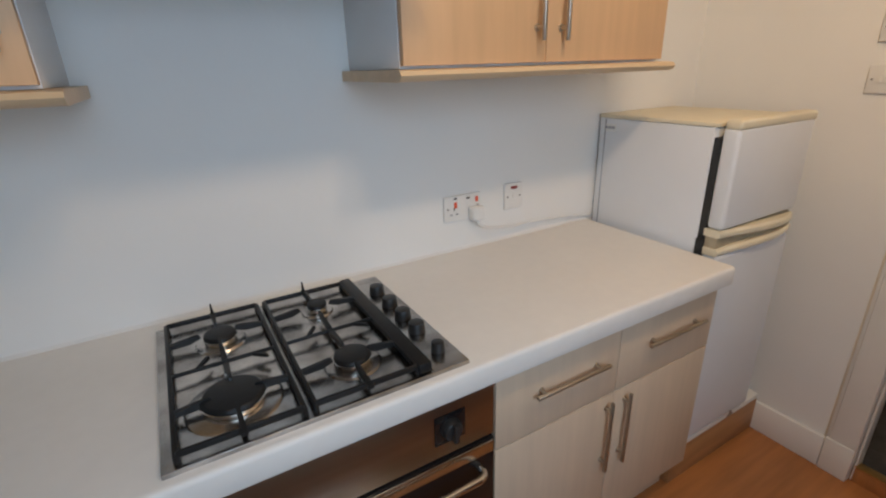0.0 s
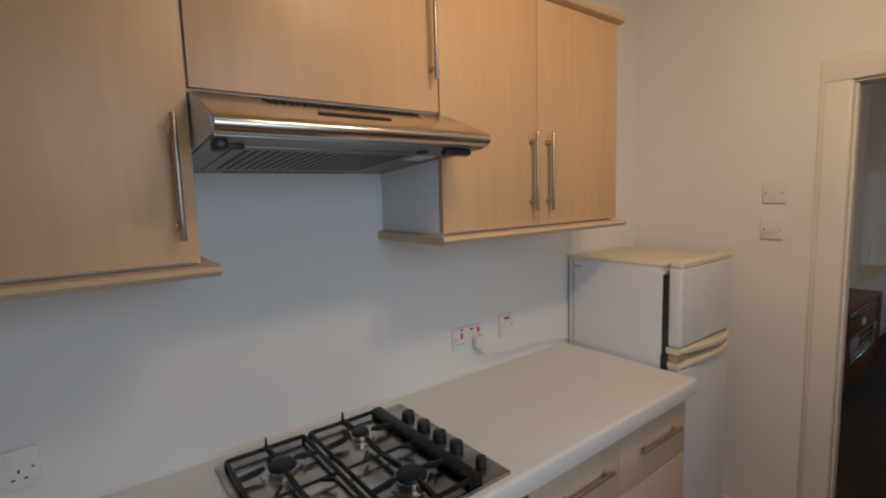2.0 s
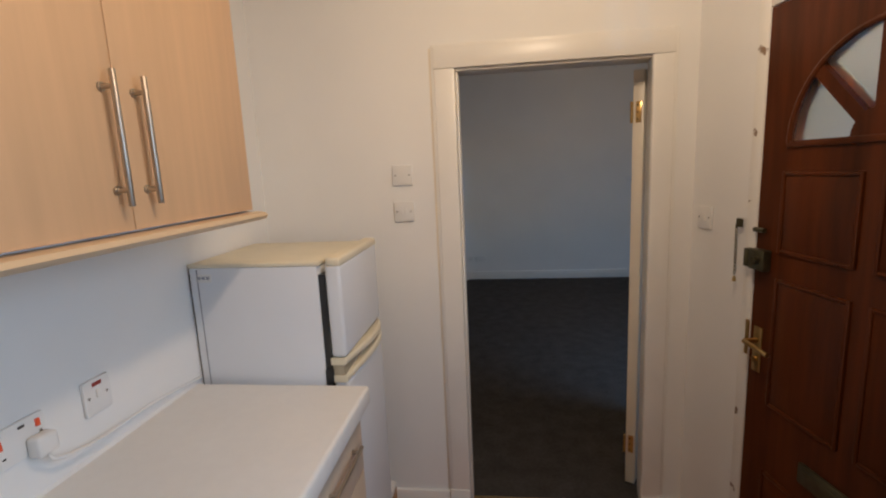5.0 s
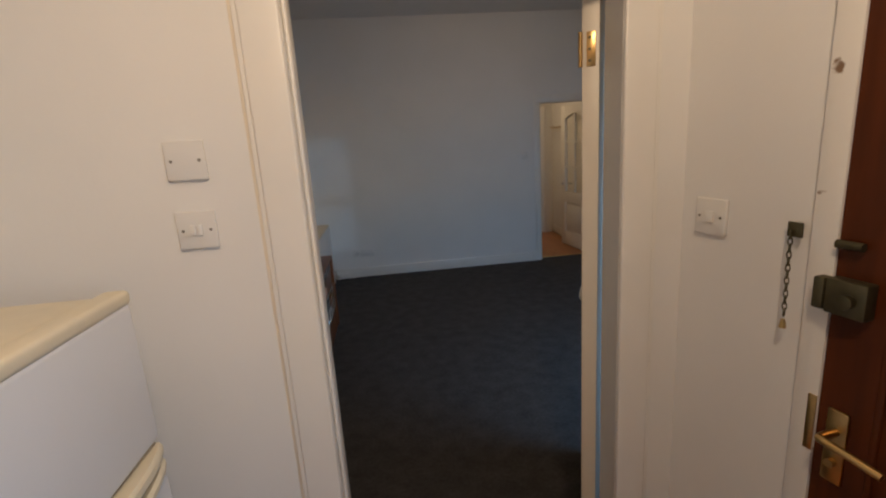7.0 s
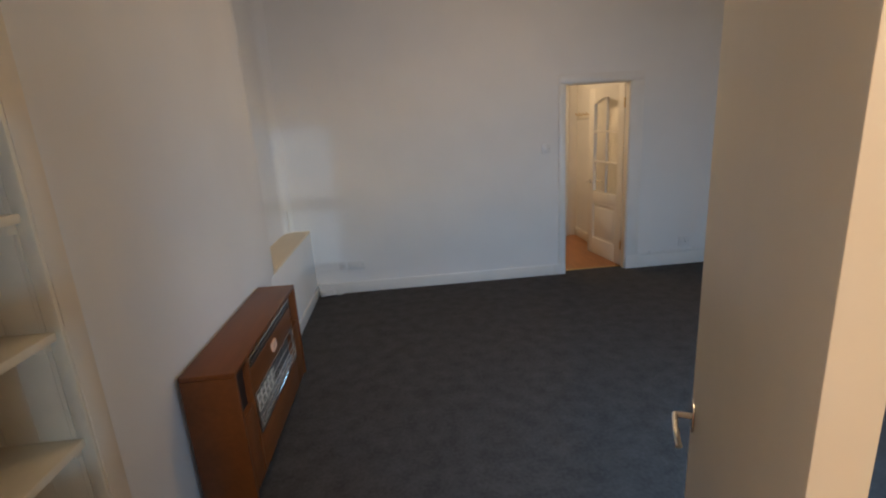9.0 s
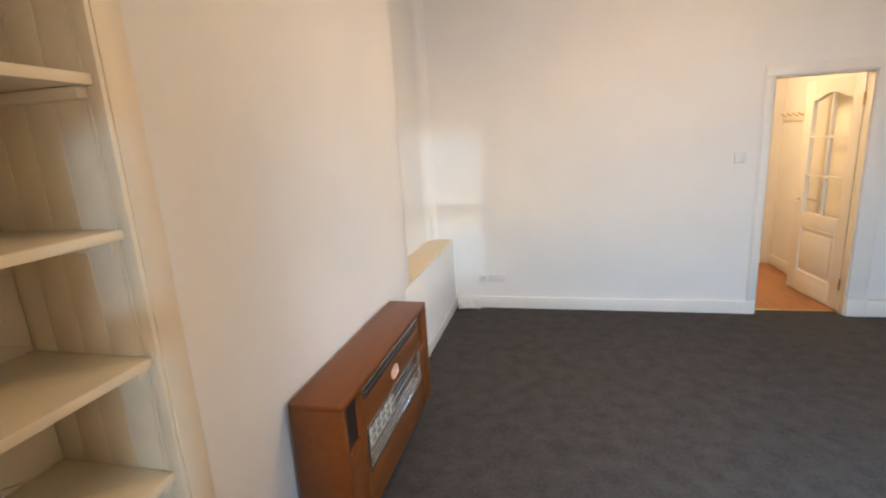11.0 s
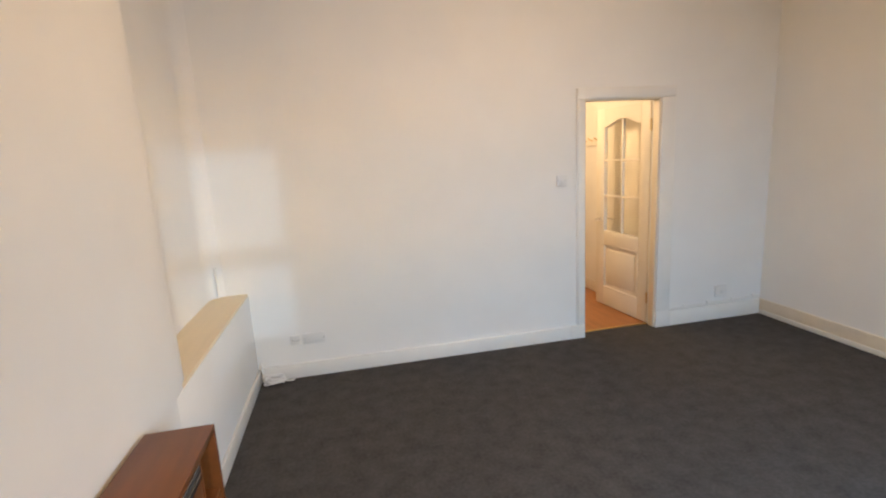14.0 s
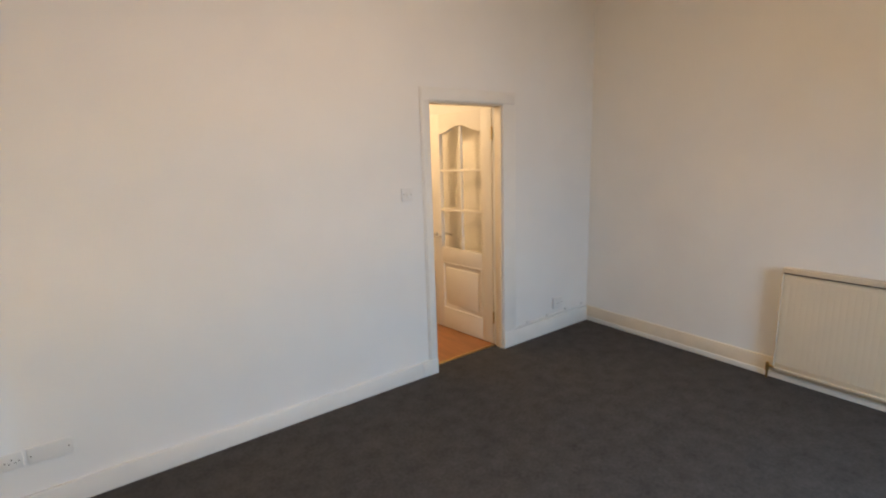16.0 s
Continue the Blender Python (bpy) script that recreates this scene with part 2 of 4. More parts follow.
# ---- the shell ----
LX0, LX1 = 0.340, 4.777  # living room, side walls
YB, YF = 0.16, 4.622    # living room, near and far wall
HK, HL, HH = 2.70, 2.99, 2.45   # ceiling heights
FK = -0.065        # kitchen floor, a low step below the carpet
S = "structure"

KPLAN = [(-0.15, -3.4), (2.60, -3.4), (2.02, 0.0), (1.95, 0.012), (-0.15, 0.012)]   # the kitchen, with its walls
solid("floor_kitchen", prism(KPLAN, "z", -0.15, FK), LAMINATE, "orange oak laminate kitchen floor", "floor", S)
solid("floor_living", box(-0.2, LX1 + 0.2, 0.045, YF + 0.10, -0.1, 0.002), CARPET, "charcoal grey fitted carpet", "carpet", S)
solid("floor_hall", box(2.0, 4.2, YF + 0.10, 6.6, -0.1, -0.004), LAMINATE, "orange oak laminate hall floor", "floor", S)
solid("ground", box(-60, 60, -60, 60, -0.3, -0.2), OUTSIDE, "plain paving outside", "ground", S)

solid("ceiling_kitchen", prism(KPLAN, "z", HK, HK + 0.1), CEIL, "plain white kitchen ceiling", "ceiling", S)
solid("ceiling_living", box(-0.3, LX1 + 0.2, 0.1, YF + 0.11, HL, HL + 0.1), CEIL, "plain white living room ceiling", "ceiling", S)
solid("ceiling_hall", box(2.0, 4.2, YF + 0.11, 6.6, HH, HH + 0.1), CEIL, "plain hall ceiling", "ceiling", S)

solid("wall_counter", box(-0.15, 0, -3.2, 0, -0.1, HK), PLASTER, "white painted kitchen wall behind the worktop", "wall", S)
DX0, DX1, DZ = 0.885, 1.66, 1.997
WX0, WX1, WZ0, WZ1 = 2.60, 3.75, 0.85, 2.36
bm = prism([(-0.3, 0), (DX0 - 0.012, 0), (DX0 - 0.012, 0.07), (0.838, YB), (-0.3, YB)], "z", -0.1, DZ + 0.012)
solid("wall_between", bm, PLASTER, "white painted wall beside the kitchen doorway", "wall", S)
bm = prism([(WX0, 0), (WX0, YB), (DX1 + 0.044, YB), (DX1 + 0.012, 0)], "z", -0.1, DZ + 0.012)
solid("wall_between_door_window", bm, PLASTER, "white painted wall between doorway and window", "wall", S)
solid("wall_between_head", box(-0.3, WX0, 0, YB, DZ + 0.012, HL), PLASTER, "white painted wall above the kitchen doorway", "wall", S)
solid("wall_window_apron", box(WX0, WX1, 0, YB, 0, WZ0), PLASTER, "white painted wall under the window", "wall", S)
solid("wall_window_head", box(WX0, WX1, 0, YB, WZ1, HL), PLASTER, "white painted wall above the window", "wall", S)
solid("wall_window_side", box(WX1, LX1 + 0.2, 0, YB, 0, HL), PLASTER, "white painted wall beside the window", "wall", S)
EY0, EY1, EZ = -1.195, -0.335, 2.10
for name, ya, yb, za, zb, label in (
        ("wall_entrance", EY1, 0.03, -0.1, HK, "white painted wall beside the front door"),
        ("wall_entrance_head", EY0, EY1, 2.44, HK, "white painted wall above the front door"),
        ("wall_entrance_pier", -1.42, EY0, -0.1, HK, "white painted wall between front door and window"),
        ("wall_entrance_apron", -2.48, -1.42, -0.1, 1.02, "white painted wall under the kitchen window"),
        ("wall_entrance_lintel", -2.48, -1.42, 2.18, HK, "white painted wall above the kitchen window"),
        ("wall_entrance_back", -3.3, -2.48, -0.1, HK, "white painted wall beyond the kitchen window")):
    bm = box(0, 0.2, ya, yb, za, zb)
    bm.transform(SK)
    solid(name, bm, PLASTER, label, "wall", S)
solid("wall_kitchen_end", box(-0.15, 2.60, -3.4, -3.2, -0.1, HK), PLASTER, "white painted end wall of the kitchen", "wall", S)

# living room: chimney breast side, splayed turn and set-back wall
PY1 = 1.142
breast = [(-0.3, PY1), (LX0, PY1), (LX0, 3.06), (0.3385, 3.12), (0.333, 3.18), (0.322, 3.235), (0.300, 3.30), (0.150, 3.66), (0.112, 3.77), (0.098, 3.86), (0.095, 3.95), (0.095, 4.48), (0.100, 4.535), (0.116, 4.578), (0.145, 4.606), (0.190, YF), (-0.3, YF)]
solid("wall_chimney", prism(breast, "z", 0, HL), PLASTER, "white painted chimney breast with a splayed turn", "wall", S)
solid("wall_press_head", box(-0.3, LX0, YB, PY1, 2.32, HL), PLASTER, "white painted wall above the shelved press", "wall", S)
bm = prism([(-0.3, YB), (LX0, YB), (LX0, 0.30), (-0.06, 0.30), (-0.06, PY1), (-0.3, PY1)], "z", 0, 2.32)
solid("wall_press_back", bm, PLASTER, "white painted back of the shelved press", "wall", S)
FX0, FX1, FZ = 2.992, 3.672, 1.968
bm = box(-0.3, FX0, YF, YF + 0.11, 0, HL)
box(FX0, FX1, YF, YF + 0.11, FZ, HL, bm=bm)
box(FX1, LX1 + 0.2, YF, YF + 0.11, 0, HL, bm=bm)
solid("wall_far", bm, PLASTER, "white painted living room wall with the hall door", "wall", S)
solid("wall_radiator", box(LX1, LX1 + 0.2, YB, YF, 0, HL), PLASTER, "white painted wall behind the radiator", "wall", S)
HX1, HY = 3.775, 6.34
bm = box(HX1, HX1 + 0.12, YF + 0.11, 6.6, 0, HH)
solid("wall_hall_hooks", bm, CREAMWALL, "cream painted hall wall with coat hooks", "wall", S)
bm = box(2.0, HX1, HY, HY + 0.15, 0, HH)
solid("wall_hall_end", bm, CREAMWALL, "cream painted wall at the end of the hall", "wall", S)
solid("wall_hall_side", box(2.0, 2.12, YF + 0.11, HY, 0, HH), CREAMWALL, "cream painted hall wall", "wall", S)


def skirting(name, x0, x1, y0, y1, h, material=GLOSS, label="white gloss painted skirting board", base=0.0):
    bm = box(x0, x1, y0, y1, base, h, 0.004)
    return solid(name, bm, material, label, "skirting board", S)


skirting("baseboard_kitchen", 0.0, 0.786, -0.018, -0.001, 0.075, base=FK)
skirting("baseboard_kitchen_corner", 1.757, 1.83, -0.018, -0.001, 0.075, base=FK)
skirting("baseboard_far", LX0 + 0.02, 2.86, YF - 0.02, YF - 0.001, 0.115)
skirting("baseboard_far_corner", 3.815, LX1 - 0.02, YF - 0.022, YF - 0.001, 0.14)
skirting("baseboard_radiator", LX1 - 0.018, LX1 - 0.001, YB, YF, 0.142, CREAMGLOSS, "yellowed gloss painted skirting board")
skirting("trim_radiator_foot", LX1 - 0.026, LX1 - 0.0185, YB + 0.001, YF - 0.023, 0.042, GLOSS, "white edge strip at the foot of the skirting board")
skirting("baseboard_chimney", LX0 + 0.001, LX0 + 0.018, 1.235, YF - 0.001, 0.10)
skirting("baseboard_hall", HX1 - 0.018, HX1 - 0.001, YF + 0.15, HY, 0.12, DOORPAINT)
skirting("baseboard_hall_end", 2.12, 3.0, HY - 0.018, HY - 0.001, 0.12, DOORPAINT)


def casing(name, x0, x1, z1, y, out, wl, wr, wt, material, label, proud=0.016, base=0.0):
    """A door's architrave on a wall that faces along y; out is the way that it stands proud."""
    a, b = sorted((y + out * 0.001, y + out * proud))
    e = thing(name, ((x0 + x1) / 2, y, 0), label=label, category="door frame")
    e["kind"] = S
    part("left_jamb_trim", box(x0 - wl, x0, a, b, base, z1, 0.006, seg=3), material, e)
    part("right_jamb_trim", box(x1, x1 + wr, a, b, base, z1, 0.006, seg=3), material, e)
    part("head_trim", box(x0 - wl, x1 + wr, a, b, z1 + 0.0003, z1 + wt, 0.0025), material, e)
    p0, p1 = sorted((y + out * 0.001, y + out * (proud - 0.006)))
    part("outer_bead", box(x0 - wl - 0.010, x0 - wl + 0.006, p0, p1, base, z1 + wt + 0.0098, 0.0012), material, e)
    part("outer_bead", box(x1 + wr - 0.006, x1 + wr + 0.010, p0, p1, base, z1 + wt + 0.0098, 0.0012), material, e)
    part("outer_bead", box(x0 - wl + 0.0065, x1 + wr - 0.0065, p0, p1, z1 + wt - 0.006, z1 + wt + 0.0098, 0.0012), material, e)
    return e


e = casing("door_frame_kitchen", DX0, DX1, DZ, 0.0, -1, 0.088, 0.085, 0.085, GLOSS, "white gloss painted architrave round the doorway", base=FK)
part("plinth_block", box(DX0 - 0.096, DX0 - 0.001, -0.021, -0.0005, FK, 0.085, 0.003), GLOSS, e)
part("plinth_block", box(DX1 + 0.001, DX1 + 0.094, -0.021, -0.0005, FK, 0.085, 0.003), GLOSS, e)
part("filler_line", box(0.7775, 0.7868, -0.0016, -0.0005, 0, 2.08, 0.0005), FILLER, e, "yellowed filler line")
casing("door_frame_living", 0.838, DX1 + 0.06, DZ, YB, 1, 0.07, 0.05, 0.092, GLOSS, "white gloss painted architrave on the living room side")
e = casing("door_frame_far", FX0, FX1, FZ, YF, -1, 0.060, 0.128, 0.078, GLOSS, "white painted architrave of the hall doorway")
part("plinth_block", box(FX0 - 0.132, FX0, YF - 0.0215, YF - 0.001, 0, 0.116, 0.0008), GLOSS, e)
part("plinth_block", box(FX1, FX1 + 0.143, YF - 0.0235, YF - 0.001, 0, 0.141, 0.0008), GLOSS, e)
e = thing("door_lining_kitchen", ((DX0 + DX1) / 2, 0.08, 0), label="white painted door lining with a stop", category="door lining")
e["kind"] = S
part("lining_side", box(DX0 - 0.012, DX0, -0.001, 0.07, FK, DZ, 0.002), GLOSS, e)
part("lining_side", prism([(DX1, -0.001), (DX1 + 0.012, -0.001), (DX1 + 0.042, YB - 0.004), (DX1 + 0.030, YB - 0.004)], "z", FK, DZ), GLOSS, e)
part("lining_head", box(DX0 - 0.012, DX1 + 0.044, -0.001, YB + 0.001, DZ, DZ + 0.012, 0.002), GLOSS, e)
part("door_stop", box(DX0 + 0.0005, DX0 + 0.011, 0.012, 0.069, FK, DZ - 0.011, 0.005, seg=3), GLOSS, e)
part("door_stop", box(DX0, DX1, 0.003, 0.069, DZ - 0.010, DZ, 0.002), GLOSS, e)
bm = box(FX0, FX0 + 0.012, YF, YF + 0.11, 0, FZ - 0.012, 0.002)
box(FX1 - 0.012, FX1, YF, YF + 0.07, 0, FZ - 0.012, 0.002, bm)
box(FX0, FX1, YF, YF + 0.11, FZ - 0.012, FZ, 0.002, bm)
solid("door_lining_far", bm, CREAMGLOSS, "cream painted hall door lining", "door lining", S)
solid("threshold_step", box(DX0 + 0.001, DX1 - 0.001, 0.0125, 0.0445, FK - 0.02, -0.001, 0.002), LAMINATE, "oak laminate step in the doorway", "threshold", S)
solid("threshold_kitchen", box(DX0 + 0.002, DX1 - 0.002, 0.010, 0.05, 0.0, 0.008, 0.003), BRASS, "worn brass carpet strip in the doorway", "threshold", S)
solid("threshold_hall", box(FX0 + 0.012, FX1 - 0.012, YF + 0.085, YF + 0.115, -0.003, 0.007, 0.003), BRASS, "worn brass carpet strip at the hall", "threshold", S)


# windows (beside and behind the walk)
def window(name, x0, x1, y, z0, z1, rail, label, m=None):
    """A sash window across x in an opening; m turns it into another wall."""
    e = thing(name, label=label, category="window", local=True)
    e.matrix_world = m or pose(0, 0, 0)
    e["kind"] = S
    bm = box(x0, x0 + 0.06, y, y + 0.06, z0, z1, 0.004)
    box(x1 - 0.06, x1, y, y + 0.06, z0, z1, 0.004, bm)
    box(x0 + 0.06, x1 - 0.06, y, y + 0.06, z1 - 0.07, z1, 0.004, bm)
    box(x0 + 0.06, x1 - 0.06, y, y + 0.06, z0, z0 + 0.08, 0.004, bm)
    part("window_frame", bm, GLOSS, e)
    part("meeting_rail", box(x0 + 0.06, x1 - 0.06, y + 0.01, y + 0.05, rail - 0.06, rail + 0.06, 0.004), GLOSS, e)
    part("window_sill", box(x0, x1, y + 0.06, y + 0.17, z0 + 0.0005, z0 + 0.025, 0.004), GLOSS, e)


window("window_1", WX0, WX1, 0.0, WZ0, WZ1, 1.55, "white painted sash window of the living room")
window("window_2", -2.48, -1.42, -0.2, 1.02, 2.18, 1.6, "white painted kitchen window", SK @ pose(0, 0, 0, 0, 0, 90))


# ---- kitchen units ----
BLOCK[0] = Vector((0, -0.019, 0.004))
def bar_handle(parent, p0, p1, out, r=0.006):
    """A T-bar handle between two ends, with two posts back to the front."""
    p0, p1, out = Vector(p0), Vector(p1), Vector(out)
    d = (p1 - p0).normalized()
    bm = cyl(p0 + out, p1 + out, r, seg=12, bevel=0.001)
    for q in (p0 + d * 0.03, p1 - d * 0.03):
        cyl(q, q + out, 0.005, seg=10, bm=bm)
        cyl(q, q + out * 0.12, 0.009, seg=10, bm=bm)
    return part("handle", bm, HANDLE, parent, "brushed steel bar handle")


def wall_unit(y0, y1, z0, z1, doors, handles, label, board=True, sides=(0.0, 0.0)):
    e = thing("wall_cabinet", (0, (y0 + y1) / 2, z0), label=label, category="kitchen cabinet", group="wall cabinets")
    bm = box(0.001, 0.312, y0, y1, z0, z1, 0.001)
    part("carcass", bm, CARCASS, e, "white melamine carcass")
    for (a, b), h in zip(doors, handles):
        dr = part("cabinet_door", box(0.314, 0.333, a + 0.0015, b - 0.0015, z0 + 0.006, z1 - 0.004, 0.0015), BEECH, e)
        if h:
            bar_handle(dr, (0.333, h[0], h[1]), (0.333, h[0], h[2]), (0.028, 0, 0))
    cor = [(0.0, z1), (0.335, z1), (0.352, z1 + 0.006), (0.360, z1 + 0.020), (0.352, z1 + 0.034), (0.335, z1 + 0.04), (0.0, z1 + 0.04)]
    part("cornice", prism(cor, "y", y0 - sides[0] * 0.5, y1 + sides[1], ), BEECHEDGE, e, "rounded beech cornice moulding")
    if board:
        t = 0.026
        pr = [(0.001, z0 - t), (0.345, z0 - t), (0.360, z0 - t + 0.004), (0.367, z0 - t / 2), (0.360, z0 - 0.004), (0.345, z0 - 0.001), (0.001, z0 - 0.001)]
        part("pelmet", prism(pr, "y", y0 - sides[0], y1 + sides[1]), BEECHEDGE, e, "rounded beech light rail")
    return e


wall_unit(-1.545, -0.69, 1.49, 2.222, [(-1.545, -1.145), (-1.145, -0.69)], [(-1.178, 1.545, 1.795), (-1.10, 1.545, 1.795)],
          "pale beech double wall cabinet above the worktop", sides=(0.022, 0.022))
wall_unit(-2.162, -1.547, 1.822, 2.222, [(-2.162, -1.547)], [(-1.572, 1.908, 2.155)],
          "pale beech short wall cabinet above the cooker hood", board=False)
wall_unit(-2.77, -2.164, 1.478, 2.222, [(-2.77, -2.164)], [(-2.197, 1.53, 1.772)],
          "pale beech tall wall cabinet beside the cooker hood", sides=(0.0, 0.03))


def cooker_hood():
    y0, y1 = -2.158, -1.525
    e = thing("cooker_hood", (0, (y0 + y1) / 2, 1.68), label="brushed steel visor cooker hood under a beech cabinet", category="cooker hood")
    pr = [(0.002, 1.683), (0.494, 1.7205), (0.504, 1.724), (0.510, 1.731), (0.512, 1.739), (0.508, 1.748), (0.498, 1.755), (0.338, 1.820), (0.002, 1.820)]
    part("hood_body", prism(pr, "y", y0, y1), STEEL, e)
    zs = lambda x: 1.820 - (x - 0.338) / 0.160 * 0.065
    zu = lambda x: 1.683 + (x - 0.002) * 0.0762
    tilt = math.degrees(math.atan2(0.065, 0.160))
    up = -math.degrees(math.atan(0.0762))
    for k in range(26):
        bm = box(-0.015, 0.015, -0.0030, 0.0030, -0.001, 0.0014)
        bm.transform(pose(0.364, -2.02 + k * 0.0148, zs(0.364) + 0.001, 0, tilt, 0) @ pose(0, 0, 0, 0, 0, 25))
        part("vent_slot", bm, IRON, e)
    bm = box(-0.009, 0.009, -0.085, 0.085, -0.002, 0.0028, 0.002)
    bm.transform(pose(0.447, -1.86, zs(0.447) + 0.001, 0, tilt, 0))
    part("control_slot", bm, IRON, e, "black recessed control strip")

    def under(x0, x1, ya, yb, lo, hi, bev=0.0):
        """A piece on the sloping underside, from lo to hi below it."""
        bm = box(x0, x1, ya, yb, -hi, -lo, bev)
        for v in bm.verts:
            v.co.z += zu(v.co.x)
        return bm
    part("filter_frame", under(0.06, 0.40, -2.10, -1.66, 0.002, 0.0055, 0.001), DARKSTEEL, e, "greasy filter frame")
    part("underside", under(0.006, 0.486, y0 + 0.002, y1 - 0.002, 0.0005, 0.003), DARKSTEEL, e, "greasy grey underside")
    for k in range(19):
        y = -2.075 + k * 0.0212
        part("filter_slot", under(0.10, 0.37, y, y + 0.0105, 0.0045, 0.0062), IRON, e)
    part("filter_handle", under(0.045, 0.056, -2.05, -1.70, -0.001, 0.006, 0.001), BLACK, e)
    part("lamp_cover", under(0.29, 0.36, -1.645, -1.585, -0.001, 0.005, 0.002), PLASTIC, e, "small white lamp cover")
    bm = under(0.455, 0.480, -1.640, -1.560, 0.004, 0.020, 0.006)
    part("slide_switch", bm, BLACK, e)
    bm = under(0.405, 0.43, -1.68, -1.655, -0.001, 0.010, 0.004)
    part("filter_catch", bm, BLACK, e)
    bm = under(0.42, 0.46, -2.150, -2.125, -0.001, 0.022, 0.007)
    part("lamp_clip", bm, BLACK, e)
    part("filter_catch", under(0.40, 0.415, -2.125, -2.085, 0.0, 0.012, 0.004), BLACK, e)
    for side, ya, yb in ((-1, y0 - 0.003, y0 - 0.0004), (1, y1 + 0.0004, y1 + 0.003)):
        part("end_cap", prism([(0.004, 1.686), (0.490, 1.7225), (0.500, 1.730), (0.500, 1.748), (0.336, 1.8185), (0.004, 1.8185)], "y", ya, yb), CARCASS, e, "grey white end cap")


cooker_hood()
BLOCK[0] = Vector((0, -0.018, 0))


def base_unit():
    e = thing("base_cabinet", (0, -1.035, FK), label="washed beech base cabinet with two drawers and two doors", category="kitchen cabinet")
    part("carcass", box(0.02, 0.556, -1.472, -0.597, 0.10, 0.832, 0.001), BEECHLOW, e)
    part("kickboard", box(0.48, 0.50, -1.472, -0.60, FK, 0.10), BEECHLOW, e)
    for a, b, hy, dy in ((-1.472, -1.042, -1.072, (-1.358, -1.103)), (-1.042, -0.597, -0.995, (-0.932, -0.667))):
        d = part("drawer_front", box(0.558, 0.576, a + 0.0015, b - 0.0015, 0.606, 0.828, 0.0015), BEECHLOW, e)
        bar_handle(d, (0.576, dy[0], 0.728), (0.576, dy[1], 0.728), (0.022, 0, 0.0))
        d = part("cabinet_door", box(0.558, 0.576, a + 0.0015, b - 0.0015, 0.105, 0.602, 0.0015), BEECHLOW, e)
        bar_handle(d, (0.576, hy, 0.335), (0.576, hy, 0.588), (0.022, 0, 0))
    e2 = thing("base_cabinet", (0, -2.6, FK), label="washed beech base cabinet beside the oven", category="kitchen cabinet")
    part("carcass", box(0.02, 0.556, -3.18, -2.085, 0.10, 0.832, 0.001), BEECHLOW, e2)
    part("kickboard", box(0.48, 0.50, -3.18, -2.085, FK, 0.10), BEECHLOW, e2)
    d = part("cabinet_door", box(0.558, 0.576, -2.62, -2.0865, 0.105, 0.828, 0.0015), BEECHLOW, e2)
    bar_handle(d, (0.576, -2.13, 0.50), (0.576, -2.13, 0.76), (0.030, 0, 0))
    part("cabinet_door", box(0.558, 0.576, -3.178, -2.623, 0.105, 0.828, 0.0015), BEECHLOW, e2)


base_unit()

zt, zb = 0.90, 0.838
prof = [(0.001, zb), (0.604, zb), (0.610, zb + 0.003), (0.612, zb + 0.008), (0.612, zt - 0.012), (0.610, zt - 0.005), (0.606, zt - 0.0015), (0.599, zt), (0.001, zt)]
e = thing("worktop", (0.3, -1.89, zb), label="cream laminate worktop with a rounded front edge", category="worktop")
part("top_slab", prism(prof, "y", -3.19, -0.5945), WORKTOP, e)
part("end_strip", prism(prof, "y", -0.5942, -0.592), WORKTOP, e, "cream laminate edging strip")
part("wall_seal", prism([(0.0005, zt + 0.0003), (0.008, zt + 0.0003), (0.0005, zt + 0.008)], "y", -3.19, -0.600), PLASTIC, e, "white sealant bead along the wall")


def oven():
    e = thing("built_in_oven", (0.3, -1.775, 0.12), label="brushed steel built-in oven under the hob", category="oven")
    part("oven_body", box(0.03, 0.555, -2.078, -1.475, 0.12, 0.832, 0.001), IRON, e)
    part("control_panel", box(0.556, 0.578, -2.076, -1.478, 0.668, 0.826, 0.003), OVENSTEEL, e)
    part("oven_door", box(0.556, 0.582, -2.076, -1.478, 0.16, 0.660, 0.004), DARKGLASS, e, "dark glass oven door")
    for y in (-1.60,):
        part("knob_plate", box(0.578, 0.5805, y - 0.040, y + 0.040, 0.706, 0.784, 0.001), DARKGLASS, e)
        bm = cyl((0.580, y, 0.745), (0.600, y, 0.745), 0.026, 0.022, 24, bevel=0.002)
        box(0.598, 0.612, y - 0.006, y + 0.006, 0.722, 0.768, 0.002, bm)
        part("knob", bm, BLACK, e)
    pts = bezier([(0.582, -1.53, 0.60), (0.612, -1.532, 0.602), (0.628, -1.55, 0.605), (0.630, -1.60, 0.605), (0.630, -1.95, 0.605), (0.628, -2.0, 0.605), (0.612, -2.022, 0.602), (0.582, -2.024, 0.60)], 6)
    part("handle", tube(pts, 0.009, 12), CHROME, e, "curved chrome door handle")
    part("door_trim", box(0.580, 0.586, -2.07, -1.484, 0.622, 0.656, 0.002), STEEL, e)


oven()


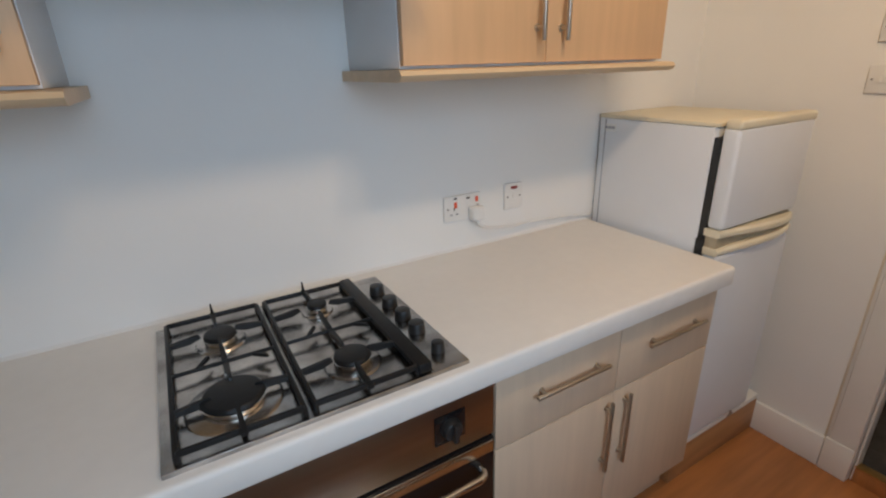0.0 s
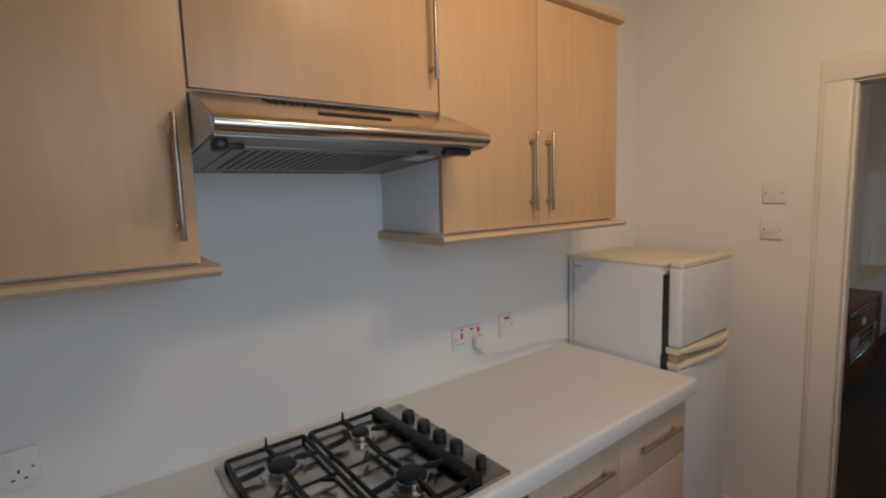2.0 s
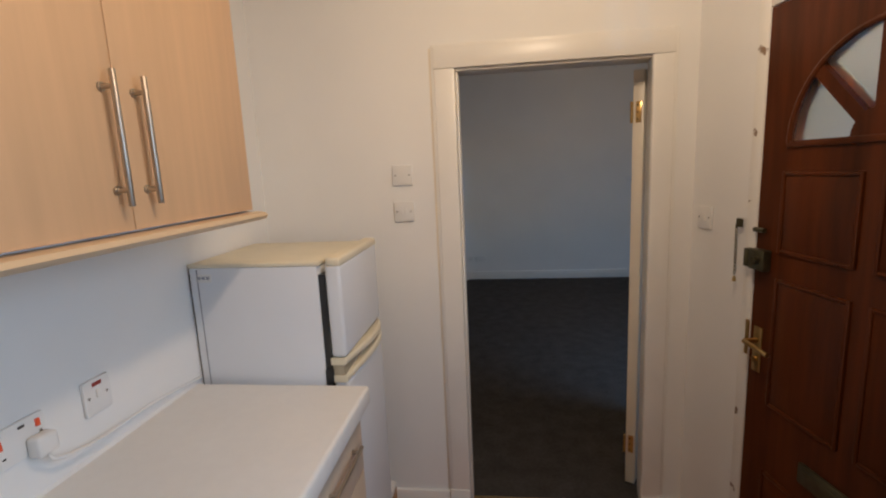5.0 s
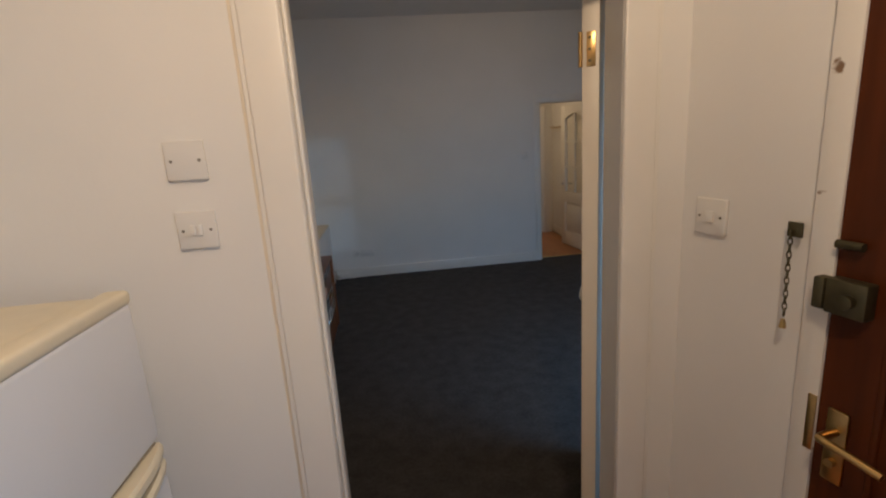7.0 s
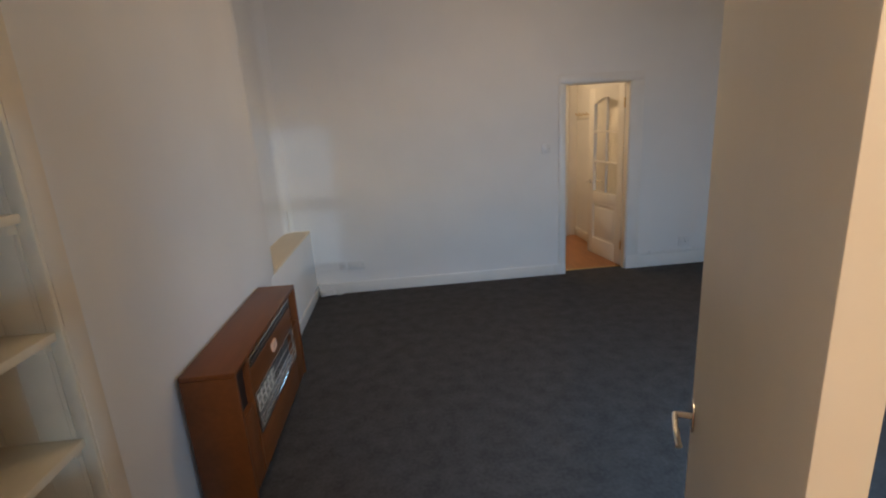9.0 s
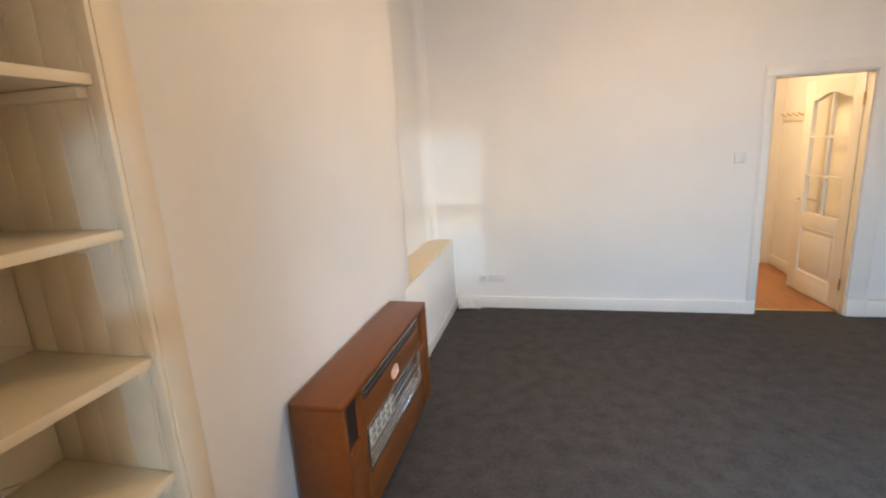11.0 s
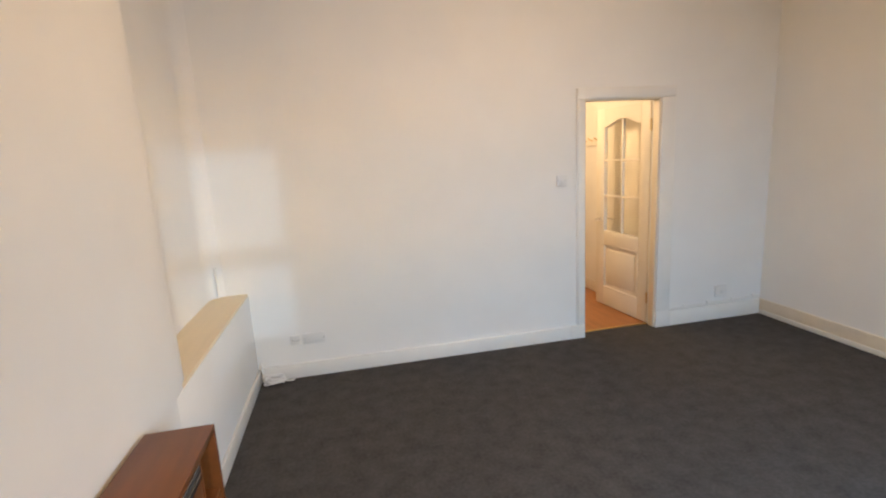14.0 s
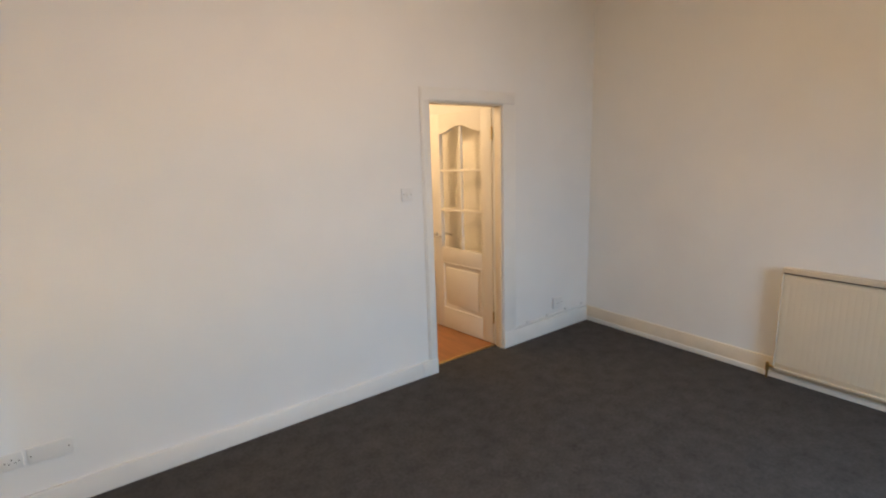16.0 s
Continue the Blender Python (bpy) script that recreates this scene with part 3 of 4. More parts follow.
def hob():
    x0, x1, y0, y1, z = 0.068, 0.588, -2.132, -1.552, 0.9005
    e = thing("gas_hob", ((x0 + x1) / 2, (y0 + y1) / 2, z), label="stainless steel four-burner gas hob with black pan supports", category="hob")
    bm = prism([(x0, z), (x1, z), (x1, z + 0.0075), (x1 - 0.0015, z + 0.009), (x0 + 0.0015, z + 0.009), (x0, z + 0.0075)], "y", y0, y1)
    part("hob_plate", bm, HOBSTEEL, e, "stainless steel plate with dark reflections in its colour")
    zt = z + 0.009
    part("hob_trim", box(x0 + 0.008, x1 - 0.008, -1.637, -1.6345, zt, zt + 0.003, 0.001), STEEL, e)
    for bx, by, r in ((0.462, -2.005, 0.058), (0.212, -2.0, 0.036), (0.190, -1.765, 0.026), (0.462, -1.768, 0.040)):
        bm = cyl((bx, by, zt), (bx, by, zt + 0.004), r * 1.55, r * 1.45, 28)
        part("burner_base", bm, HOBSTEEL, e)
        b = part("burner_ring", cyl((bx, by, zt + 0.004), (bx, by, zt + 0.017), r * 0.95, r * 1.05, 28, bevel=0.001), CHROME, e)
        part("burner_cap", cyl((bx, by, zt + 0.017), (bx, by, zt + 0.026), r * 1.02, r * 0.92, 28, bevel=0.002), IRON, b, "matt black burner cap")
        part("spark_plug", cyl((bx - r * 1.3, by - 0.004, zt), (bx - r * 1.3, by - 0.004, zt + 0.02), 0.003, 0.002, 8), PLASTIC, e)
    for a, b in ((-2.108, -1.899), (-1.879, -1.668)):
        g = thing("pan_support", ((x0 + x1) / 2, (a + b) / 2, zt), label="black cast iron pan support on the gas hob", category="pan support", group="pan supports")
        u0, u1, h = 0.094, 0.570, zt + 0.024
        bm = bmesh.new()
        rail = 0.0046
        for c in (a, b):
            box(u0, u1, c - rail, c + rail, h - 0.014, h - 0.002, 0.003, bm)
        for c in (u0, u1):
            box(c - rail, c + rail, a, b, h - 0.014, h - 0.002, 0.003, bm)
        for u in (u0, u1):
            for c in (a, b):
                cyl((u, c, zt), (u, c, h - 0.006), 0.006, 0.005, 8, bm)
        part("support_frame", bm, IRON, g)
        m = (a + b) / 2
        bm = box(0.331, 0.338, a, b, h - 0.010, h - 0.002, 0.002)
        part("cross_bar", bm, IRON, g)
        for cx in (0.205, 0.462):
            for sx, sy in ((1, 0), (-1, 0), (0, 1), (0, -1)):
                reach = 0.120 if sx else (b - a) / 2
                bm = prism([(reach, -0.012), (reach, -0.003), (0.050, 0.006), (0.040, 0.006), (0.036, -0.004), (0.060, -0.012)], "y", -0.0045, 0.0045)
                for v in bm.verts:
                    v.co.y *= 0.55 + 0.85 * max(0.0, (v.co.x - 0.036) / (reach - 0.036))
                bm.transform(pose(cx, m, h, 0, 0, math.degrees(math.atan2(sy, sx))))
                part("finger", bm, IRON, g)
        for side in (-1, 1):
            bm = prism([(0.0, -0.010), (0.0, -0.002), (0.038, 0.002), (0.042, -0.006)], "y", -0.003, 0.003)
            bm.transform(pose(0.334, m + side * 0.055, h, 0, 0, 90 - side * 50))
            part("finger", bm, IRON, g)
        part("finger", prism([(m - 0.004, h - 0.006), (m + 0.004, h - 0.006), (m + 0.001, h + 0.024), (m - 0.002, h + 0.024)], "x", u0 - 0.003, u0 + 0.003), IRON, g)
    part("side_strip", box(0.085, 0.580, -1.668, -1.638, zt, zt + 0.024, 0.004), IRON, e, "black strip beside the controls")
    for kx in (0.18, 0.265, 0.345, 0.420, 0.522):
        bm = cyl((kx, -1.592, zt), (kx, -1.592, zt + 0.025), 0.0215 if kx < 0.5 else 0.016, 0.0185 if kx < 0.5 else 0.014, 20, bevel=0.002)
        part("knob", bm, BLACK, e)


hob()


def fridge():
    y0, y1, zb = -0.565, -0.115, 0.122
    e = thing("fridge_freezer", (0.27, (y0 + y1) / 2, zb), label="small white fridge freezer with yellowed trim on a plinth", category="fridge")
    part("fridge_body", box(0.010, 0.458, y0, y1, zb, 1.300, 0.004), FRIDGE, e)
    part("top_cap", box(0.006, 0.466, y0 - 0.001, y1 + 0.001, 1.3005, 1.314, 0.004), YELLOWED, e, "yellowed plastic top")
    part("back_grille", box(0.001, 0.0095, y0 + 0.01, y1 - 0.01, zb + 0.05, 1.28, 0.002), BLACK, e)
    part("door_seal", box(0.4585, 0.482, y0 + 0.006, y1 - 0.006, zb + 0.01, 1.270), BLACK, e)
    part("side_seam", box(0.036, 0.040, y0 - 0.0012, y0 + 0.001, zb + 0.01, 1.296), WAX, e)
    up = part("freezer_door", box(0.482, 0.536, y0, y1, 0.985, 1.304, 0.014, seg=4), FRIDGE, e)
    part("door_cap", box(0.487, 0.538, y0 - 0.001, y1 + 0.001, 1.296, 1.327, 0.010, seg=4), YELLOWED, up, "yellowed door cap")
    lo = part("fridge_door", box(0.482, 0.536, y0, y1, zb + 0.01, 0.897, 0.014, seg=4), FRIDGE, e)

    def lip(za, zb, sa, sb):
        """A grip moulding that swells out towards the middle of the door."""
        bm = bmesh.new()
        n, rings = 14, []
        for k in range(n + 1):
            u = k / n
            o = 0.530 + 0.004 + 0.026 * math.sin(math.pi * u ** 1.5) ** 0.8
            y = y0 - 0.001 + (y1 - y0 + 0.002) * u
            z0, z1 = za + sa * u, zb + sb * u
            rings.append([bm.verts.new(p) for p in ((0.480, y, z0), (o - 0.006, y, z0), (o, y, z0 + 0.007), (o, y, z1 - 0.007), (o - 0.006, y, z1), (0.480, y, z1))])
        fs = [bm.faces.new((a[k], a[(k + 1) % 6], b[(k + 1) % 6], b[k])) for a, b in zip(rings, rings[1:]) for k in range(6)]
        fs += [bm.faces.new(rings[0]), bm.faces.new(rings[-1])]
        bmesh.ops.recalc_face_normals(bm, faces=fs)
        return bm
    part("door_grip", lip(0.960, 0.984, -0.020, -0.012), YELLOWED, up, "yellowed grip moulding")
    part("door_grip", lip(0.898, 0.922, 0.010, 0.012), YELLOWED, lo, "yellowed grip moulding")
    part("hinge_cover", box(0.4585, 0.486, y0 - 0.004, y0 + 0.03, 0.855, 0.945, 0.003), BLACK, e)
    # yellow plastic darkened to paint in the shade between the grips
    part("grip_recess", box(0.484, 0.524, y0 + 0.004, y1 - 0.004, 0.905, 0.978, 0.002), mat("shaded_grip_plastic", (0.42, 0.36, 0.25), 0.5, vary=0.1, scale=20), e, "grip recess with shade in its colour")
    st = part("sticker", box(0.034, 0.088, y0 - 0.0012, y0 - 0.0002, 1.252, 1.280), PLASTIC, e, "small printed label")
    for k in range(3):
        part("print_bar", box(0.038 + 0.016 * k, 0.050 + 0.016 * k, y0 - 0.0018, y0 - 0.0012, 1.262, 1.272), WAX, st)


fridge()


def plinth():
    e = thing("fridge_plinth", (0.28, -0.31, FK), label="low wooden plinth with white top under the fridge", category="plinth")
    part("plinth_top", box(0.002, 0.528, -0.585, 0.003, 0.094, 0.1215, 0.006), CHIPPED, e, "chipped white painted top")
    part("plinth_face", box(0.508, 0.526, -0.588, 0.002, FK, 0.0935, 0.002), OAKFACE, e, "bare oak front board")
    part("plinth_side", box(0.02, 0.507, -0.588, -0.572, FK, 0.0935, 0.002), OAKFACE, e)


plinth()


BLOCK[0] = Vector((0, 0, 0))


# ---- wall plates ----
def plate(name, label, category, m, w=0.086, h=0.086, sockets=(), rockers=(), screws=True, neon=(), t=0.010):
    """A moulded wall plate in its own frame: x across, z up, y out towards the room."""
    e = thing(name, label=label, category=category, local=True)
    e.matrix_world = m
    part("plate", box(-w / 2, w / 2, 0, t, -h / 2, h / 2, 0.003), PLASTIC, e)
    if screws:
        for sx in ((-1, 1) if w > 0.07 else (0,)):
            part("screw", cyl((sx * (w / 2 - 0.013), t - 0.001, 0), (sx * (w / 2 - 0.013), t + 0.0008, 0), 0.0035, seg=10), SCREWM, e)
    for x, z, a, b, mm in rockers:
        bm = box(x - a / 2, x + a / 2, t - 0.002, t + 0.004, z - b / 2, z + b / 2, 0.0015)
        bm.transform(Matrix.Translation((0, t, z)) @ pose(0, 0, 0, 6, 0, 0) @ Matrix.Translation((0, -t, -z)))
        part("rocker", bm, mm, e)
    for x, z in sockets:
        for dx, dz, a, b in ((0, 0.010, 0.004, 0.008), (-0.011, -0.008, 0.007, 0.004), (0.011, -0.008, 0.007, 0.004)):
            part("pin_hole", box(x + dx - a / 2, x + dx + a / 2, t - 0.001, t + 0.0005, z + dz - b / 2, z + dz + b / 2), BLACK, e)
    for x, z, a, b, mm in neon:
        part("neon", box(x - a / 2, x + a / 2, t - 0.001, t + 0.001, z - b / 2, z + b / 2), mm, e)
    return e


onX = lambda y, z: pose(0.0005, y, z, 0, 0, -90)      # on the worktop wall
onY0 = lambda x, z: pose(x, -0.0005, z, 0, 0, 180)    # on the doorway wall, kitchen side
onYF = lambda x, z: pose(x, YF - 0.0005, z, 0, 0, 180)
plate("double_socket", "white double socket with red rocker switches above the worktop", "socket", onX(-1.212, 1.052), 0.146, 0.086,
      sockets=((0.035, -0.012),), rockers=((0.030, 0.012, 0.010, 0.020, RED), (-0.055, 0.022, 0.010, 0.018, RED)), neon=((0.030, 0.034, 0.012, 0.006, BLACK), (-0.02, 0.03, 0.014, 0.006, BLACK)))
plate("fused_switch", "white fused switch plate with a red neon above the worktop", "wall switch", onX(-0.995, 1.057), 0.080, 0.092,
      rockers=((0.0, 0.005, 0.012, 0.022, PLASTIC),), neon=((0.0, 0.032, 0.028, 0.010, mat("dark_red_neon", (0.25, 0.03, 0.02), 0.3)),))
plate("double_socket", "white double wall socket above the worktop", "socket", onX(-2.567, 1.028), 0.146, 0.090,
      sockets=((-0.035, -0.015), (0.035, -0.015)), rockers=((-0.02, 0.025, 0.010, 0.018, PLASTIC), (0.02, 0.025, 0.010, 0.018, PLASTIC)))
plate("blank_plate", "white blank wall plate beside the doorway", "wall plate", onY0(0.642, 1.574))
plate("light_switch", "white light switch beside the doorway", "light switch", onY0(0.641, 1.418),
      rockers=((-0.008, 0.0, 0.012, 0.024, PLASTIC), (0.010, 0.0, 0.012, 0.024, PLASTIC)))
plate("light_switch", "white light switch beside the front door", "light switch", SK @ pose(-0.0005, -0.094, 1.363, 0, 0, 90),
      rockers=((0.0, 0.0, 0.024, 0.026, PLASTIC),))
plate("single_socket", "small white wall socket above the skirting", "socket", onYF(0.630, 0.300), 0.075, 0.075, sockets=((0, 0),))
plate("wall_vent_plate", "grey white double wall plate above the skirting", "wall plate", onYF(0.765, 0.300), 0.165, 0.080)
plate("light_switch", "white light switch beside the hall door", "light switch", onYF(2.792, 1.350), rockers=((0, 0, 0.022, 0.026, PLASTIC),))
plate("single_socket", "white wall socket above the skirting board", "socket", onYF(4.335, 0.262), 0.115, 0.10, sockets=((0, 0),), t=0.022)

BLOCK[0] = Vector((0, -0.020, 0))
e = thing("fridge_plug", (0.01, -1.145, 1.03), label="white three-pin plug with a cable along the worktop", category="plug")
part("plug_body", box(0.011, 0.045, -1.172, -1.122, 1.004, 1.052, 0.008, seg=3), PLASTIC, e)
part("cable", tube(bezier([(0.035, -1.147, 1.006), (0.034, -1.135, 0.985), (0.030, -1.09, 0.965), (0.022, -1.00, 0.950), (0.014, -0.90, 0.945), (0.010, -0.80, 0.940), (0.009, -0.70, 0.932), (0.009, -0.62, 0.922), (0.006, -0.565, 0.915)], 8), 0.0048, 8), PLASTIC, e)


BLOCK[0] = Vector((0, 0, 0))


# ---- front door ----
def front_door():
    def skewed(name, label, category):
        e = thing(name, label=label, category=category, local=True)
        e.matrix_world = SK.copy()
        return e
    e = skewed("front_door", "dark mahogany front door with a frosted fanlight", "door")
    fr = skewed("door_frame_entrance", "chipped white painted front door frame", "door frame")
    fr["kind"] = S
    part("lock_jamb", box(-0.012, 0.10, -0.381, -0.333, FK, 2.44, 0.003), CHIPPED, fr)
    part("hinge_jamb", box(-0.012, 0.10, -1.197, -1.149, FK, 2.44, 0.003), CHIPPED, fr)
    part("transom_head", box(-0.012, 0.10, -1.149, -0.381, 2.39, 2.44, 0.003), GLOSS, fr)
    for k in range(3):
        ya = -1.149 + 0.256 * k
        g = part("transom_pane", box(0.036, 0.040, ya + 0.002, ya + 0.254, EZ - 0.001, 2.391), FROSTED, fr, "frosted transom pane")
        g.visible_shadow = False
        if k:
            part("transom_bar", box(0.014, 0.062, ya - 0.011, ya + 0.011, EZ, 2.39, 0.003), GLOSS, fr)
    part("head_jamb", box(-0.012, 0.10, -1.149, -0.381, 2.033, EZ, 0.003), GLOSS, fr)
    xa, xb = -0.008, 0.036
    y0, y1, zt = -1.147, -0.383, 2.03
    cy, cz, R = -0.765, 1.622, 0.278
    # leaf with a fan-shaped opening, made of vertical strips round the arch
    bm = box(xa, xb, y0, y1, FK + 0.006, cz)
    n = 28
    arc = [(cy + R * math.cos(math.pi * k / n), cz + R * math.sin(math.pi * k / n)) for k in range(n + 1)]
    for a, b in zip(arc, arc[1:]):
        prism([a, b, (b[0], zt), (a[0], zt)], "x", xa, xb, bm)
    box(xa, xb, y0, cy - R, cz, zt, bm=bm)
    box(xa, xb, cy + R, y1, cz, zt, bm=bm)
    part("door_leaf", bm, MAHOGANY, e)
    tube_pts = [(xa - 0.002, cy + (R - 0.004) * math.cos(math.pi * k / n), cz + (R - 0.004) * math.sin(math.pi * k / n)) for k in range(n + 1)]
    part("arch_bead", tube(tube_pts, 0.009, 8), MAHOGANY, e)
    part("sill_bead", box(xa - 0.008, xa + 0.01, cy - R, cy + R, cz - 0.012, cz + 0.006, 0.003), MAHOGANY, e)
    part("fan_hub", prism([(cy + 0.075 * math.cos(math.pi * k / 12), cz + 0.075 * math.sin(math.pi * k / 12)) for k in range(13)], "x", xa - 0.006, xb), MAHOGANY, e)
    for ang in (45, 90, 135):
        c, s = math.cos(radians(ang)), math.sin(radians(ang))
        w = 0.017
        q = [(cy + 0.06 * c - w * s, cz + 0.06 * s + w * c), (cy + 0.06 * c + w * s, cz + 0.06 * s - w * c), (cy + R * c + w * s, cz + R * s - w * c), (cy + R * c - w * s, cz + R * s + w * c)]
        part("glazing_bar", prism(q, "x", xa - 0.004, xb), MAHOGANY, e)
    for k in range(4):
        a0, a1 = radians(45 * k), radians(45 * k + 45)
        pts = [(cy, cz)] + [(cy + (R + 0.004) * math.cos(a0 + (a1 - a0) * j / 8), cz + (R + 0.004) * math.sin(a0 + (a1 - a0) * j / 8)) for j in range(9)]
        g = part("pane", prism(pts, "x", xa + 0.016, xa + 0.020), FROSTED, e, "frosted glass pane")
        g.visible_shadow = False

    def panel(ya, yb, za, zb):
        # sunk border with a raised field
        bm = box(xa - 0.003, xa + 0.006, ya, yb, za, zb, 0.002)
        d = 0.028
        o = [(xa - 0.003, ya, za), (xa - 0.003, yb, za), (xa - 0.003, yb, zb), (xa - 0.003, ya, zb)]
        i = [(xa - 0.012, ya + d, za + d), (xa - 0.012, yb - d, za + d), (xa - 0.012, yb - d, zb - d), (xa - 0.012, ya + d, zb - d)]
        vo, vi = [bm.verts.new(p) for p in o], [bm.verts.new(p) for p in i]
        fs = [bm.faces.new(vi)] + [bm.faces.new((vo[k], vo[(k + 1) % 4], vi[(k + 1) % 4], vi[k])) for k in range(4)]
        bmesh.ops.recalc_face_normals(bm, faces=fs)
        p = part("panel", bm, MAHOGANY, e)
        bm = bmesh.new()
        for a, b, c, dd in ((ya - 0.012, ya, za - 0.012, zb + 0.012), (yb, yb + 0.012, za - 0.012, zb + 0.012)):
            box(xa - 0.008, xa + 0.004, a, b, c, dd, 0.003, bm)
        for c, dd in ((za - 0.012, za), (zb, zb + 0.012)):
            box(xa - 0.008, xa + 0.004, ya, yb, c, dd, 0.003, bm)
        part("panel_bead", bm, MAHOGANY, p)
    for ya, yb in ((-0.728, -0.490), (-1.040, -0.802)):
        panel(ya, yb, 1.302, 1.528)
        panel(ya, yb, 0.795, 1.195)
        panel(ya, yb, 0.18, 0.54)
    lb = part("letterbox", box(xa - 0.012, xa, -0.90, -0.63, 0.615, 0.68, 0.004), DULLBRASS, e, "dull brass letterbox plate")
    part("letter_flap", box(xa - 0.016, xa - 0.012, -0.88, -0.65, 0.627, 0.668, 0.002), DULLBRASS, lb)
    bm = box(xa - 0.030, xa - 0.001, -0.455, -0.386, 1.225, 1.292, 0.004)
    rl = part("rim_lock", bm, DULLBRASS, e, "tarnished green rim lock case")
    part("lock_knob", cyl((xa - 0.030, -0.43, 1.258), (xa - 0.048, -0.43, 1.258), 0.012, 0.014, 14, bevel=0.002), DULLBRASS, rl)
    part("lock_bolt", cyl((xa - 0.012, -0.43, 1.353), (xa - 0.012, -0.386, 1.353), 0.008, seg=10), DULLBRASS, e)
    bp = part("lever_plate", box(xa - 0.006, xa, -0.440, -0.402, 0.875, 1.03, 0.004), BRASS, e, "worn brass lever plate")
    part("lever", tube(bezier([(xa - 0.006, -0.421, 0.985), (xa - 0.045, -0.421, 0.985), (xa - 0.052, -0.431, 0.985), (xa - 0.052, -0.486, 0.981), (xa - 0.050, -0.526, 0.975)], 5), 0.008, 10), BRASS, bp)
    part("key_barrel", cyl((xa - 0.006, -0.421, 0.920), (xa - 0.016, -0.421, 0.920), 0.009, seg=12), BRASS, bp)
    kp = skewed("rim_lock_keep", "tarnished lock keep on the door frame", "lock keep")
    part("keep", box(-0.038, -0.013, -0.384, -0.364, 1.228, 1.289, 0.003), DULLBRASS, kp)
    kp = skewed("lever_lock_keep", "worn brass strike plate on the door frame", "strike plate")
    part("strike", box(-0.016, -0.0125, -0.3815, -0.365, 0.92, 1.04, 0.001), BRASS, kp)
    ch = skewed("door_chain", "brass security chain hanging on the door frame", "door chain")
    part("chain_plate", box(-0.018, -0.0125, -0.320, -0.290, 1.350, 1.380, 0.002), DULLBRASS, ch)
    for k in range(13):
        z = 1.355 - k * 0.0135
        bm = tube([(0.0045 * math.cos(a), 0, 0.009 * math.sin(a)) for a in [2 * math.pi * j / 10 for j in range(11)]], 0.0014, 6)
        bm.transform(pose(-0.024, -0.303 - 0.0002 * k, z, 0, 0, 90 if k % 2 else 20))
        part("link", bm, DULLBRASS, ch)
    part("chain_end", cyl((-0.024, -0.305, 1.16), (-0.024, -0.305, 1.178), 0.007, 0.004, 10), BRASS, ch)


front_door()


# ---- kitchen spotlights (overhead) ----
e = thing("spotlight_bar", (1.28, -1.26, HK), label="ceiling spotlight bar with three lamps", category="ceiling light")
part("bar", box(1.26, 1.30, -1.80, -1.07, HK - 0.03, HK - 0.001, 0.005), CHROME, e)
for (x, y), aim, power, cone in SPOTS:
    part("stem", cyl((x, y, HK - 0.03), (x, y, HK - 0.12), 0.007, seg=10), CHROME, e)
    part("lamp_holder", cyl((x, y, HK - 0.12), (x, y, HK - 0.17), 0.02, 0.03, 16), CHROME, e)

# ---- living room ----
def internal_door():
    """The kitchen door, standing open into the living room."""
    e = thing("kitchen_door", (1.644, 0.196, 0), -27, "cream painted internal door standing open", "door", local=True)
    part("door_leaf", box(0.0, 0.046, 0.0, 0.735, 0.008, DZ - 0.02, 0.002), DOORPAINT, e)
    for z in (1.80, 0.22):
        h = part("hinge", box(0.012, 0.036, -0.003, 0.0, z - 0.045, z + 0.045, 0.001), BRASS, e, "brass butt hinge")
        part("hinge_knuckle", cyl((-0.004, -0.006, z - 0.045), (-0.004, -0.006, z + 0.045), 0.006, seg=10), BRASS, h)
        for dz in (-0.03, 0, 0.03):
            part("screw", cyl((0.02, -0.0028, z + dz), (0.02, -0.004, z + dz), 0.004, seg=8), DULLBRASS, h)
    for sx, x in ((-1, 0.0), (1, 0.046)):
        rose = part("handle_rose", box(min(x, x + sx * 0.006), max(x, x + sx * 0.006), 0.668, 0.702, 0.86, 0.93, 0.002), CHROME, e)
        part("lever", tube(bezier([(x + sx * 0.006, 0.685, 0.895), (x + sx * 0.036, 0.685, 0.895), (x + sx * 0.043, 0.676, 0.894), (x + sx * 0.044, 0.61, 0.888), (x + sx * 0.040, 0.582, 0.876)], 5), 0.008, 10), CHROME, rose, "chrome lever handle")


internal_door()


